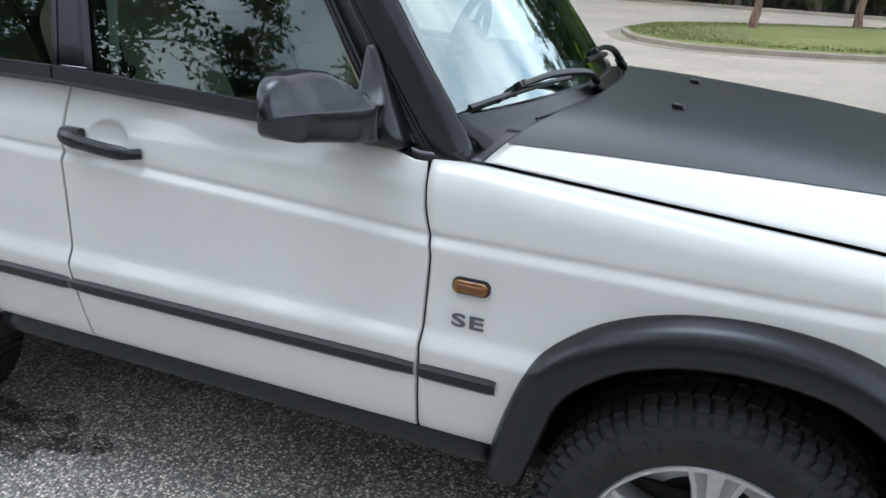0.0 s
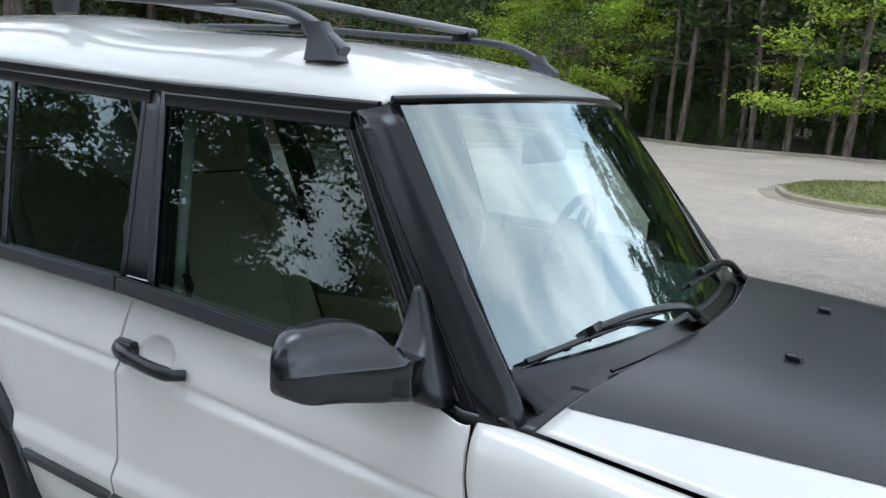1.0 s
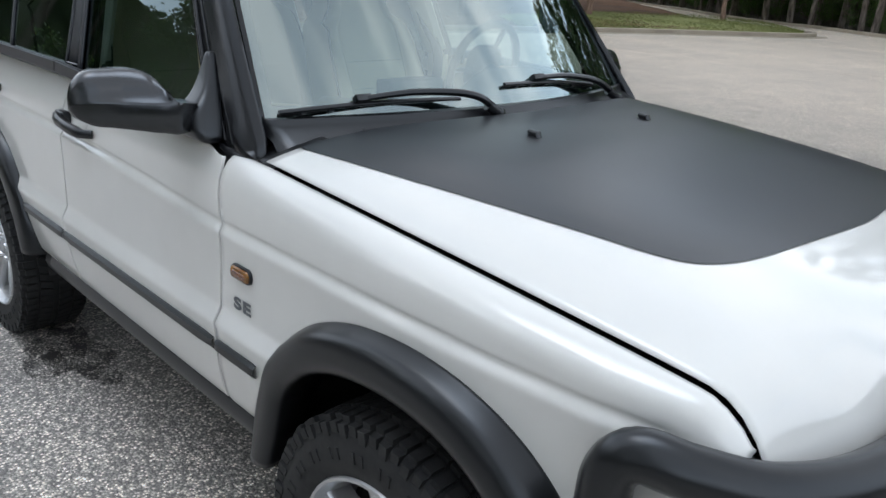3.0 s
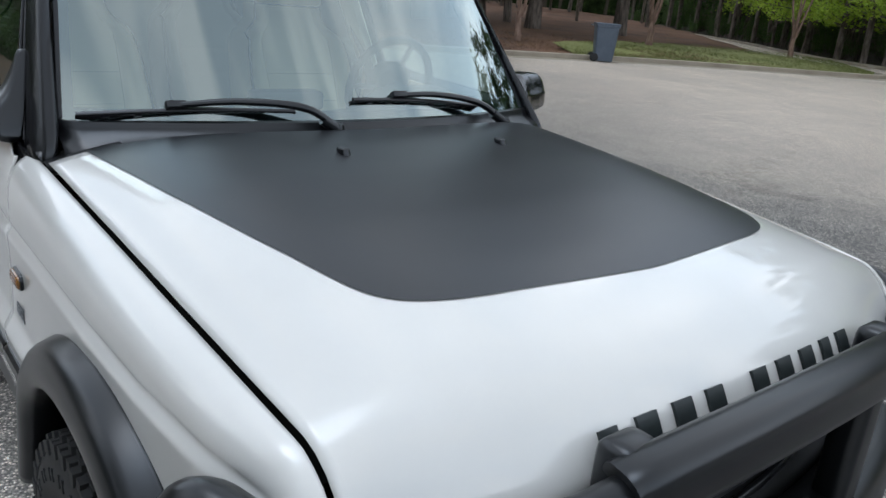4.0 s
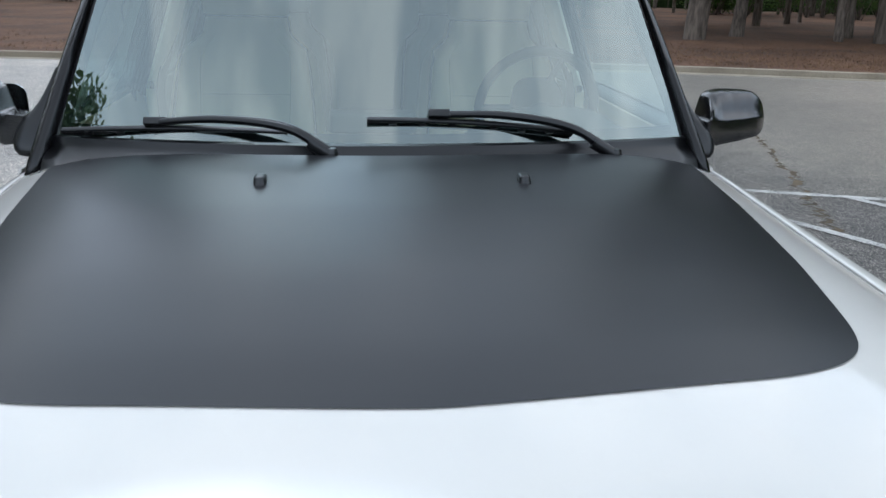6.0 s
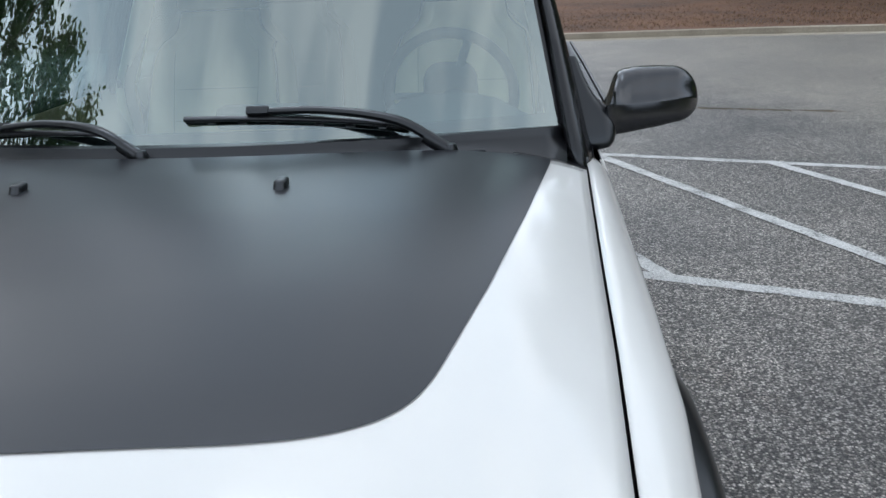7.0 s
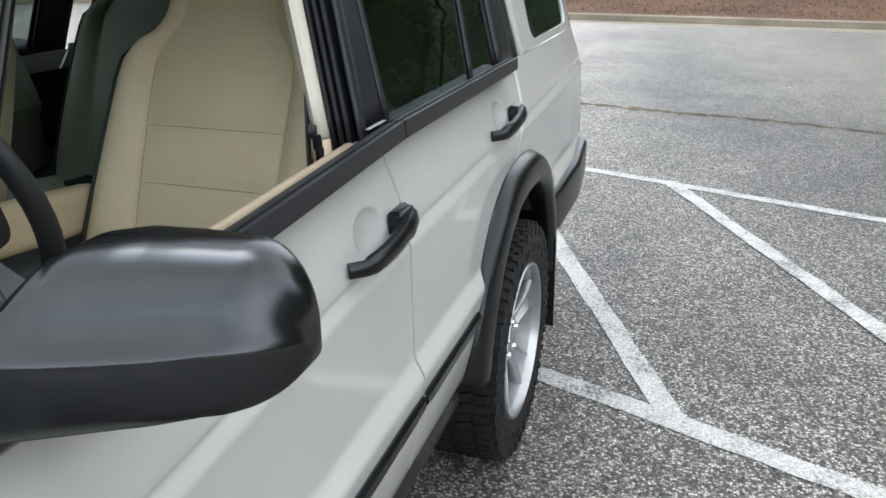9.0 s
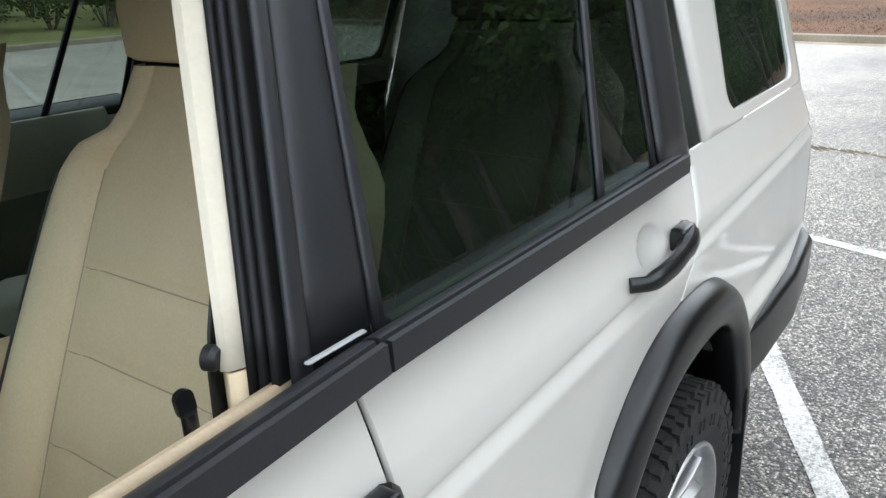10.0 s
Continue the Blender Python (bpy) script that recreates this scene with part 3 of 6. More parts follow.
REAR_ARCH = [(-0.545, 0.44), (-0.53, 0.58), (-0.455, 0.75), (-0.36, 0.875), (-0.22, 0.95), (-0.05, 0.972), (0.13, 0.955), (0.28, 0.885), (0.40, 0.77), (0.48, 0.63), (0.52, 0.50)]


def arch_low(table, x0, shrink=0.045):
    xs = [x0 + (a if abs(a) < 0.01 else a * (1 - shrink / 0.46)) for a, _ in table]
    zs = [b - shrink if b > 0.6 else b for _, b in table]
    return lambda x: float(np.interp(x, xs, zs, left=0.0, right=0.0))


front_cut, rear_cut = arch_low(FRONT_ARCH, 0.0), arch_low(REAR_ARCH, -2.54)
LOW_ROWS = [0.50, 0.515, 0.53, 0.56, 0.60, 0.64, 0.68, 0.71, 0.735, 0.744, 0.752, 0.760, 0.768, 0.776, 0.784, 0.792, 0.80, 0.815, 0.84, 0.88, 0.92]
CREASE_ROWS = [-0.068, -0.054, -0.044, -0.036, -0.030, -0.026, -0.022, -0.018, -0.014, -0.010, -0.007, -0.004, -0.001, 0.002, 0.005, 0.009, 0.014, 0.021, 0.030, 0.040]


def skin_panel(name, s, x_lo, x_hi, y_of, cut, z_top, parent, label, nx=40):
    """An outer panel of the side between two seams (functions of z), with rolled edges."""
    us = [0.0, 0.004] + [k / nx for k in range(1, nx)] + [0.996, 1.0]
    for cx, cz in HANDLE_DISHES:
        if x_lo(1.1) < cx - 0.1 and x_hi(1.1) > cx + 0.1:
            us = sorted(set(us) | {(cx + d * 0.006 - x_lo(cz)) / (x_hi(cz) - x_lo(cz)) for d in range(-12, 13)})
    cols = []
    for u in us:
        col = []
        ref = x_lo(0.8) + (x_hi(0.8) - x_lo(0.8)) * u
        zt = z_top(ref)
        zc = crease_z(ref)
        rows = LOW_ROWS + [zc + d for d in CREASE_ROWS]
        if y_of is fender_y:
            for _ in range(4):
                zt = z_top(x_lo(zt) + (x_hi(zt) - x_lo(zt)) * u)
            z0 = min(1.045, zt - 0.055)
            rows = [min(z, z0) for z in rows] + [z0 + (zt - z0) * f for f in (0, 0.2, 0.4, 0.55, 0.68, 0.78, 0.86, 0.92, 0.965, 0.99, 1.0)]
        else:
            za, zb = zc + 0.046, zt - 0.012
            rows = rows + [za + (zb - za) * k / 17 for k in range(18)] + [zt - 0.004, zt]
        for z in rows:
            x = x_lo(z) + (x_hi(z) - x_lo(z)) * u
            zz = max(z, cut(x))
            zz = min(zz, max(zt, cut(x)))
            y = y_of(x, zz)
            if u in (0.0, 1.0):
                y -= 0.006
            col.append((x, s * y, zz))
        cols.append(col)
    return part(name, sheet(cols, out=(0, s, 0.1)), "paint", parent, label, thick=0.004, sharp=50)


# ---------------------------------------------------------------- the car
car = thing("off_road_car", "white boxy off-road car with matt black bonnet panel", "car")
no_cut = lambda x: 0.0


def const(v):
    return lambda z: v


seam_front = lerp_table([(0.5, -0.640), (0.75, -0.634), (0.96, -0.624), (1.01, -0.632), (1.06, -0.644), (1.15, -0.652), (1.2, -0.66)])
seam_mid = lerp_table([(0.5, -1.632), (0.62, -1.648), (0.72, -1.664), (1.0, -1.668), (1.2, -1.662)])
seam_rear = lerp_table([(0.5, -2.05), (0.75, -2.16), (0.93, -2.50), (1.03, -2.604), (1.10, -2.655), (1.2, -2.70)])
gap = 0.0014


def shifted(f, d):
    return lambda z: f(z) + d


def hood_point(u, v):
    """The bonnet's skin: u from its rear edge to its nose, v from -1 to 1 across."""
    f = hood_x(u)
    z = hood_z(u)
    g = gap_y(max(-0.55, min(0.70, -0.42 + f)))
    a = abs(v)
    rear = -0.415 - 0.19 * (v * g) ** 2
    front_bow = 0.075 * a ** 2.4
    x = rear * (1 - u) + u * (-0.415 - front_bow) + f
    y = v * (gap_y(max(-0.55, min(0.70, x))) - 0.0030)
    drop = max(0.0, z - gap_z(x)) * a ** 5
    return (x, y, z - drop)


hood_x = smooth_table([(0.0, 0.0), (0.12, 0.14), (0.3, 0.36), (0.5, 0.62), (0.66, 0.83), (0.78, 0.98), (0.86, 1.075), (0.92, 1.142), (0.96, 1.185), (1.0, 1.215)], 0.02)
hood_z = smooth_table([(0.0, 1.238), (0.12, 1.2335), (0.3, 1.219), (0.5, 1.194), (0.66, 1.168), (0.78, 1.143), (0.86, 1.118), (0.92, 1.082), (0.96, 1.035), (1.0, 0.955)], 0.02)
hood_v = [math.sin(k / 24 * math.pi / 2) * 0.5 + k / 24 * 0.5 for k in range(-24, 25)]
hood_u = [k / 44 for k in range(45)]
hood = part("bonnet", sheet([[hood_point(u, v) for v in hood_v] for u in hood_u], out=(0, 0, 1)), "paint", car, "white bonnet with a rounded nose", thick=0.0015, sharp=60)


def hood_height(x, y):
    """Point on the bonnet above (x, y), found along u."""
    g = gap_y(x)
    lo, hi = 0.0, 1.0
    for _ in range(26):
        mid = (lo + hi) / 2
        if hood_point(mid, y / (g - 0.0030))[0] < x:
            lo = mid
        else:
            hi = mid
    return hood_point(lo, y / (g - 0.0030))[2]


def decal_half(x):
    """Half width of the black panel on the bonnet."""
    return float(np.interp(x, [-0.60, -0.48, -0.16, 0.13, 0.32, 0.54], [0.748, 0.735, 0.687, 0.636, 0.594, 0.540]))


decal_rows = []
for k in range(61):
    v = -1 + k / 30
    row = []
    for j in range(61):
        y_guess = 0.74 * v
        rear = -0.415 - 0.19 * y_guess * y_guess + 0.003
        u = j / 60
        x = rear + (0.30 - rear) * (u / 0.5) if u < 0.5 else 0.30 + (0.2190 - 0.040 * y_guess ** 2) * math.sin((u - 0.5) * math.pi) ** 0.75
        w = decal_half(x)
        if x > 0.30:
            w *= max(0.0, 1 - ((x - 0.30) / (0.2193 - 0.040 * y_guess ** 2)) ** 4) ** 0.25
        y = v * w
        row.append((x, y, hood_height(x, y) + 0.0022))
    decal_rows.append(row)
part("bonnet_panel", sheet(decal_rows, out=(0, 0, 1)), "decal", hood, "matt black vinyl panel with rounded front corners", sharp=60)

for s in (1, -1):
    jet = prism(rounded(0.036, 0.023, 0.009), 0.018, pose(-0.199, s * 0.252, hood_height(-0.199, s * 0.252) - 0.001, 0, 3, 0), 0.007, 3)
    for v in jet.verts:
        if v.co.z > hood_height(-0.199, 0.252) + 0.008:
            v.co.x -= 0.008
    part("washer_jet", jet, "black_plastic", hood, "small black washer jet")

for s in (1, -1):
    # wing; it sits a little lower against the bonnet on the right
    wing_gap["now"] = 0.0018 if s > 0 else 0.0048
    wing_gap["drop"] = 0.0 if s > 0 else 0.006
    wing = skin_panel("wing", s, shifted(seam_front, gap), const(0.665), fender_y, front_cut, lambda x: gap_z(x) - wing_gap["drop"], car, "white front wing with two creases", nx=56)
    # doors
    front_door = skin_panel("front_door", s, shifted(seam_mid, gap), shifted(seam_front, -gap), door_y, no_cut, belt, car, "white front door with open window" if s > 0 else "white front door")
    rear_door = skin_panel("rear_door", s, shifted(seam_rear, gap), shifted(seam_mid, -gap), door_y, rear_cut, belt, car, "white rear door with dark glass")
    skin_panel("rear_quarter", s, const(-3.83), shifted(seam_rear, -gap), side_y, rear_cut, lambda x: 1.236, car, "white rear quarter panel")
    # rubbing strips
    for owner, x0, x1 in ((wing, -0.630, -0.445), (front_door, -1.660, -0.642), (rear_door, -2.072, -1.672)):
        secs = []
        n = 16
        for k in range(n + 1):
            x = x0 + (x1 - x0) * k / n
            e = 0.85 if k in (0, n) else 1.0
            y = side_y(x, 0.685)
            secs.append([(x, s * (y - 0.004), 0.685 - 0.019 * e), (x, s * (y + 0.006 * e), 0.685 - 0.018 * e), (x, s * (y + 0.013 * e), 0.685 - 0.010 * e),
                         (x, s * (y + 0.013 * e), 0.685 + 0.010 * e), (x, s * (y + 0.006 * e), 0.685 + 0.018 * e), (x, s * (y - 0.004), 0.685 + 0.019 * e)])
        part("rubbing_strip", sheet(secs, out=(0, s, 0)), "black_plastic", owner, "black rubbing strip")
    # sill
    secs = []
    for k in range(25):
        x = -1.99 + 1.545 * k / 24
        secs.append([(x, s * 0.84, 0.53), (x, s * 0.886, 0.515), (x, s * 0.893, 0.49), (x, s * 0.885, 0.462), (x, s * 0.85, 0.446), (x, s * 0.78, 0.443)])
    part("sill", sheet(secs, out=(0, s, -0.2)), "black_plastic", car, "black plastic sill", thick=0.004)
    # wheel arch flares
    for table, x0 in ((FRONT_ARCH, 0.0), (REAR_ARCH, -2.54)):
        path = [(p.x, p.y) for p in smooth_path([(a, b, 0) for a, b in table], 6)]
        secs = []
        cx, cz = 0.03 if x0 == 0 else -0.01, 0.42
        for a, b in path:
            dx, dz = cx - a, cz - b
            if b < 0.62:
                dz *= max(0.0, (b - 0.5) / 0.12) if b > 0.5 else 0.0
            n = math.hypot(dx, dz) or 1.0
            dx, dz = dx / n, dz / n
            base = min(side_y(x0 + a, max(0.5, min(b, 0.99))), 0.913)
            outer = max(base + 0.034, 0.952) if x0 == 0 else max(base + 0.028, 0.943)
            out_d = outer - base
            pts = ((-0.004, base - 0.004), (0.000, base + 0.006), (0.003, base + 0.013), (0.010, base + 0.55 * out_d), (0.020, base + 0.76 * out_d), (0.034, base + 0.91 * out_d), (0.052, outer), (0.072, outer + 0.003), (0.092, outer + 0.001), (0.106, outer - 0.004), (0.114, outer - 0.011), (0.118, outer - 0.024), (0.112, outer - 0.12))
            slim = 0.84 if x0 == 0 else 0.86
            pts = [(d * slim, y) for d, y in pts]
            secs.append([(x0 + a + dx * d, s * (y if d < 0.005 else max(y, base - 0.1)), b + dz * d) for d, y in pts])
        part("wheel_arch_flare", sheet(secs, out=(0, s, 0)), "black_plastic", car, "black plastic wheel arch flare", thick=0.004)
        liner = []
        for k in range(25):
            a = math.pi * k / 24
            liner.append([(x0 + 0.49 * math.cos(a), s * y, 0.40 + 0.46 * math.sin(a)) for y in (0.87, 0.75, 0.60, 0.50)])
        part("arch_liner", sheet(liner, out=(0, 0, -1)), "cavity", car, "dark arch liner", thick=0.004)
    # indicator and its rim
    ind_y = side_y(-0.523, 0.905)
    m = Matrix.Translation((-0.523, s * (ind_y - 0.002), 0.908)) @ Matrix(((1, 0, 0, 0), (0, 0, s, 0), (0, 1, 0, 0), (0, 0, 0, 1)))
    rim = part("side_indicator", prism(rounded(0.087, 0.039, 0.016, 6), 0.010, m, 0.004), "black_plastic", wing, "black-rimmed side indicator")
    part("lens", prism(rounded(0.079, 0.031, 0.012, 6), 0.016, m, 0.006, 3), "amber", rim, "amber lens")
    part("reflector", prism(rounded(0.060, 0.013, 0.005, 4), 0.0172, m, 0.001, 1), "amber_deep", rim, "darker lens middle")
    # trim letters, centred under the indicator
    for ch, off in (("S", -0.0205), ("E", 0.0205)):
        cu = bpy.data.curves.new("badge_letter", "FONT")
        cu.body, cu.size, cu.extrude, cu.align_x, cu.align_y = ch, 0.062, 0.0007, "CENTER", "CENTER"
        cu.offset = 0.0018
        tmp = new("tmp", cu)
        me = bpy.data.meshes.new_from_object(tmp.evaluated_get(bpy.context.evaluated_depsgraph_get()))
        bpy.data.objects.remove(tmp)
        bm = bmesh.new()
        bm.from_mesh(me)
        bpy.data.meshes.remove(me)
        bmesh.ops.scale(bm, vec=(1.20, 0.70, 1), verts=bm.verts[:])
        y = side_y(-0.53, 0.82) + 0.002
        # read from outside on both sides
        rot = Matrix(((-s, 0, 0, 0), (0, 0, s, 0), (0, 1, 0, 0), (0, 0, 0, 1)))
        bmesh.ops.transform(bm, matrix=Matrix.Translation((-0.527 - s * off, s * y, 0.822)) @ rot, verts=bm.verts[:])
        bmesh.ops.recalc_face_normals(bm, faces=bm.faces[:])
        part("badge_letter", bm, "badge", wing, "grey badge letter", smooth=False)
    # door handles: recess cup and bridge
    for owner, xa, xb, zc in ((front_door, -1.410, -1.648, 1.088), (rear_door, -2.298, -2.558, 1.108)):
        n = 14
        path, rad = [], []
        for k in range(n + 1):
            f = k / n
            x = xa + (xb - xa) * f
            bulge = 0.036 * math.sin(math.pi * min(1, max(0, f)) ** 0.9) ** 0.36 if 0 < f < 1 else 0.0
            path.append((x, s * (side_y(x, zc) + 0.004 + bulge), zc - 0.012 + 0.022 * f))
            rad.append(0.0155 if 0.08 < f < 0.7 else (0.0185 if f >= 0.7 else 0.012))
        handle = part("door_handle", tube(path, rad, 10, 1.15, caps=True), "black_plastic", owner, "black pull handle")
        part("handle_end", block((xb + 0.032, s * (side_y(xb, zc) + 0.014), zc + 0.008), (0.062, 0.032, 0.046), 0.009, 3), "black_plastic", handle)

# ---------------------------------------------------------------- cabin: windscreen, pillars, roof
def screen_point(u, v, off=0.0):
    """Windscreen: u from base to top, v from -1 to 1 across; off lifts it from the glass."""
    half = 0.772 + (0.674 - 0.772) * u
    y = v * half
    x = -0.452 - 0.30 * y * y * (1 - 0.1 * u) - 0.412 * u
    z = 1.232 + 0.492 * u + 0.022 * u * (1 - v * v)
    return (x + off * 0.77, y, z + off * 0.64)


sv = [k / 16 for k in range(-16, 17)]
screen = part("windscreen", sheet([[screen_point(k / 16, v * 0.985) for v in sv] for k in range(17)], out=(1, 0, 1)), "windscreen", car, "clear windscreen mirroring a cloudy sky")
screen.visible_shadow = False
# black border printed round the glass
for a, b, c, d, nm in ((0.0, 0.085, -1, 1, "screen_border"), (0.965, 1.0, -1, 1, "screen_border"), (0.0, 1.0, 0.955, 1.0, "screen_border"), (0.0, 1.0, -1.0, -0.955, "screen_border")):
    rows = [[screen_point(a + (b - a) * i / 12, c + (d - c) * j / 12, -0.003) for j in range(13)] for i in range(13)]
    part(nm, sheet(rows, out=(1, 0, 1)), "gloss_black", screen, "black printed glass border", thick=0.002)

ROOF_W = 0.682
gutter_z = lerp_table([(-3.9, 1.79), (-2.6, 1.772), (-1.7, 1.728), (-1.0, 1.712)])
crown = smooth_table([(-4.0, 1.93), (-3.8, 1.945), (-3.0, 1.965), (-2.45, 1.965), (-2.15, 1.925), (-2.0, 1.910), (-1.5, 1.895), (-1.25, 1.868), (-1.1, 1.832), (-0.98, 1.788), (-0.90, 1.758)], 0.11)


def roof_point(x, v):
    y = v * ROOF_W
    zg, zc = gutter_z(x) + 0.012, crown(x)
    f = max(0.0, 1 - abs(v) ** 4.2) ** 0.62
    return (x, y, zg + (zc - zg) * f)


roof_v = [math.sin(k / 22 * math.pi / 2) for k in range(-22, 23)]
roof_rows = []
for i in range(49):
    u = i / 48
    row = []
    for v in roof_v:
        y = v * ROOF_W
        front = -0.872 - 0.30 * y * y
        x = front + (-3.86 - front) * u ** 1.25
        row.append(roof_point(x, v))
    roof_rows.append(row)
for k, v in enumerate(roof_v):
    x, y, z = roof_rows[0][k]
    roof_rows[0][k] = (x, y, min(z, 1.732 + 0.022 * (1 - v * v)))
roof = part("roof", sheet(roof_rows, out=(0, 0, 1)), "paint", car, "white roof stepped up behind the front seats", thick=0.006, sharp=60)
# header trim over the windscreen
hp = [screen_point(1.022, v, 0.004) for v in [k / 12 * 1.01 for k in range(-12, 13)]]
part("header_trim", strip_along(hp, rounded(0.014, 0.014, 0.005), up=(0.6, 0, 0.8)), "black_plastic", roof, "black trim above the windscreen")
# sunroof panel in the roof
sun_rows = [[(x, y, roof_point(x, y / ROOF_W)[2] + 0.004) for y in np.linspace(-0.40, 0.40, 11)] for x in np.linspace(-1.42, -1.86, 9)]
part("sunroof", sheet(sun_rows, out=(0, 0, 1)), "gloss_black", roof, "dark sunroof panel", thick=0.003)

for s in (1, -1):
    # gutter strip along the roof's side
    gp = [(x, s * (ROOF_W + 0.006), gutter_z(x) + 0.002) for x in np.linspace(-1.02, -3.75, 30)]
    part("roof_gutter", strip_along(gp, rounded(0.018, 0.034, 0.007), up=(0, 0, 1)), "black_plastic", roof, "black gutter strip")
    # A pillar: rounded black cover from the wing to the roof
    base = [(-0.632, 0.765, 1.232), (-0.600, 0.780, 1.224), (-0.585, 0.797, 1.206), (-0.590, 0.815, 1.188), (-0.62, 0.827, 1.180), (-0.68, 0.838, 1.182), (-0.76, 0.838, 1.20), (-0.785, 0.82, 1.21)]
    top = [(-1.008, 0.664, 1.724), (-0.992, 0.676, 1.728), (-1.000, 0.692, 1.724), (-1.022, 0.702, 1.718), (-1.05, 0.703, 1.712), (-1.085, 0.70, 1.708), (-1.120, 0.697, 1.704), (-1.135, 0.68, 1.70)]
    rows = []
    for k in range(13):
        f = k / 12
        rows.append([(a[0] + (b[0] - a[0]) * f, s * (a[1] + (b[1] - a[1]) * f + 0.006 * math.sin(math.pi * f)), a[2] + (b[2] - a[2]) * f) for a, b in zip(base, top)])
    rows.insert(0, [(x + (0.016 if i < 5 else 0.004), s * (abs(y) + 0.003), max(1.160, z - 0.030)) for i, (x, y, z) in enumerate(rows[0])])
    rows.insert(0, [(x, y, z - 0.022) for x, y, z in rows[0]])
    cover = [row[:5] + [tuple((Vector(row[4]) * 0.45 + Vector(row[5]) * 0.55 + Vector((0, s * 0.001, 0)))), (row[5][0] + 0.020, row[5][1] - s * 0.010, row[5][2])] for row in rows]
    pillar = part("a_pillar", sheet(cover, out=(0.6, s, 0.3)), "gloss_black", car, "black windscreen pillar cover", thick=0.003, sharp=70)
    foot = [[(x, y + s * 0.002, z - 0.006) for x, y, z in row[3:]] for row in rows[:3]]
    part("pillar_foot", sheet(foot, out=(0.2, s, 0.1)), "gloss_black", pillar, "black foot of the pillar cover", thick=0.004, sharp=70)
    inner = [[(x, y - s * 0.008, z) for x, y, z in row[4:]] for row in rows]
    part("pillar_channel", sheet(inner, out=(0.2, s, 0.1)), "gloss_black", pillar, "dark channel behind the pillar cover", thick=0.004, sharp=70)
    for d, rad, lift in ((4.80, 0.0042, -0.0085), (5.25, 0.0042, -0.0085), (5.85, 0.0060, -0.0080), (6.4, 0.0080, -0.0065)):
        i0, f0 = int(d), d - int(d)
        seal = []
        for k in range(2, 15):
            a, b = Vector(rows[k][i0]), Vector(rows[k][i0 + 1])
            seal.append(a + (b - a) * f0 + Vector((0, s * lift, 0)))
        part("pillar_seal", tube(seal, rad, 10), "gloss_black", pillar, "black ribbed seal")
    # side frame above the belt
    def on_side(x, z, out=0.0):
        return (x, s * (glass_y(z) + out), z)

    def side_quad(name, xb0, xb1, zb, zt, lean, material, label, out, owner, thick=0.012, n=8, xt0=None, xt1=None):
        rows = []
        for k in range(n + 1):
            z = zb + (zt - zb) * k / n
            f = k / n
            a = xb0 + lean * (z - zb) if xt0 is None else xb0 + (xt0 - xb0) * f
            b = xb1 + lean * (z - zb) if xt1 is None else xb1 + (xt1 - xb1) * f
            rows.append([on_side(a + (b - a) * j / 6, z, out - (0.005 if j in (0, 6) else 0.0)) for j in range(7)])
        return part(name, sheet(rows, out=(0, s, 0)), material, owner, label, thick=thick, sharp=60)

    owner_f = [o for o in car.children if o.name.startswith("front_door")][0 if s > 0 else 1]
    owner_r = [o for o in car.children if o.name.startswith("rear_door")][0 if s > 0 else 1]
    lean = -0.17
    side_quad("pillar_cover", -1.614, -1.714, 1.256, 1.725, lean, "trim_black", "flat black door pillar cover", 0.004, owner_f, xt0=-1.733, xt1=-1.796)
    side_quad("window_bar", -1.580, -1.609, 1.225, 1.722, lean, "trim_black", "black ridge beside the pillar cover", 0.008, owner_f, xt0=-1.707, xt1=-1.728)
    side_quad("window_bar", -1.704, -1.724, 1.245, 1.732, lean, "trim_black", "black edge strip of the rear door", 0.007, owner_r, xt0=-1.787, xt1=-1.803)
    side_quad("pillar_shadow_gap", -1.60, -1.72, 1.235, 1.722, lean, "cavity", "dark gap behind the pillar covers", -0.012, owner_f, xt0=-1.72, xt1=-1.79)
    for dx, out in ((0.0, -0.012), (0.003, -0.026), (0.005, -0.040)):
        side_quad("window_channel", -1.574 + dx, -1.604 + dx, 1.225, 1.722, lean, "seal", "black rubber window channel", out, owner_f, xt0=-1.700 + dx, xt1=-1.727 + dx, thick=0.011)
    side_quad("window_bar", -2.262, -2.286, 1.225, 1.760, lean, "trim_black", "black window divider", 0.004, owner_r, xt0=-2.442, xt1=-2.464)
    side_quad("window_frame", -2.51, -2.53, 1.225, 1.765, lean, "seal", "black rubber window channel", 0.0, owner_r)
    side_quad("pillar_cover", -2.533, -2.690, 1.212, 1.772, lean, "trim_black", "black rear door pillar with a rounded foot", 0.010, owner_r)
    # top rails of the door frames
    for owner, xa, xb in ((owner_f, -1.08, -1.70), (owner_r, -1.76, -2.76)):
        fp = [on_side(x, gutter_z(x) - 0.026, 0.002) for x in np.linspace(xa, xb, 14)]
        part("door_frame", strip_along(fp, rounded(0.02, 0.036, 0.006), up=(0, 0, 1)), "black_plastic", owner, "black upper door frame")
    # belt trim
    for owner, xa, xb in ((owner_f, -0.828, -1.663), (owner_r, -1.669, -2.545)):
        bp = [(x, s * (side_y(x, belt(x)) + 0.002), belt(x) + 0.019) for x in np.linspace(xa, xb, 16)]
        sec = [(-0.016, -0.020), (0.010, -0.020), (0.014, -0.012), (0.013, 0.002), (0.006, 0.012), (-0.004, 0.020), (-0.018, 0.028), (-0.028, 0.031), (-0.032, 0.031), (-0.034, 0.025), (-0.038, 0.025), (-0.040, 0.032), (-0.048, 0.032), (-0.050, 0.0)]
        sec = [(-s * a, b) for a, b in sec]
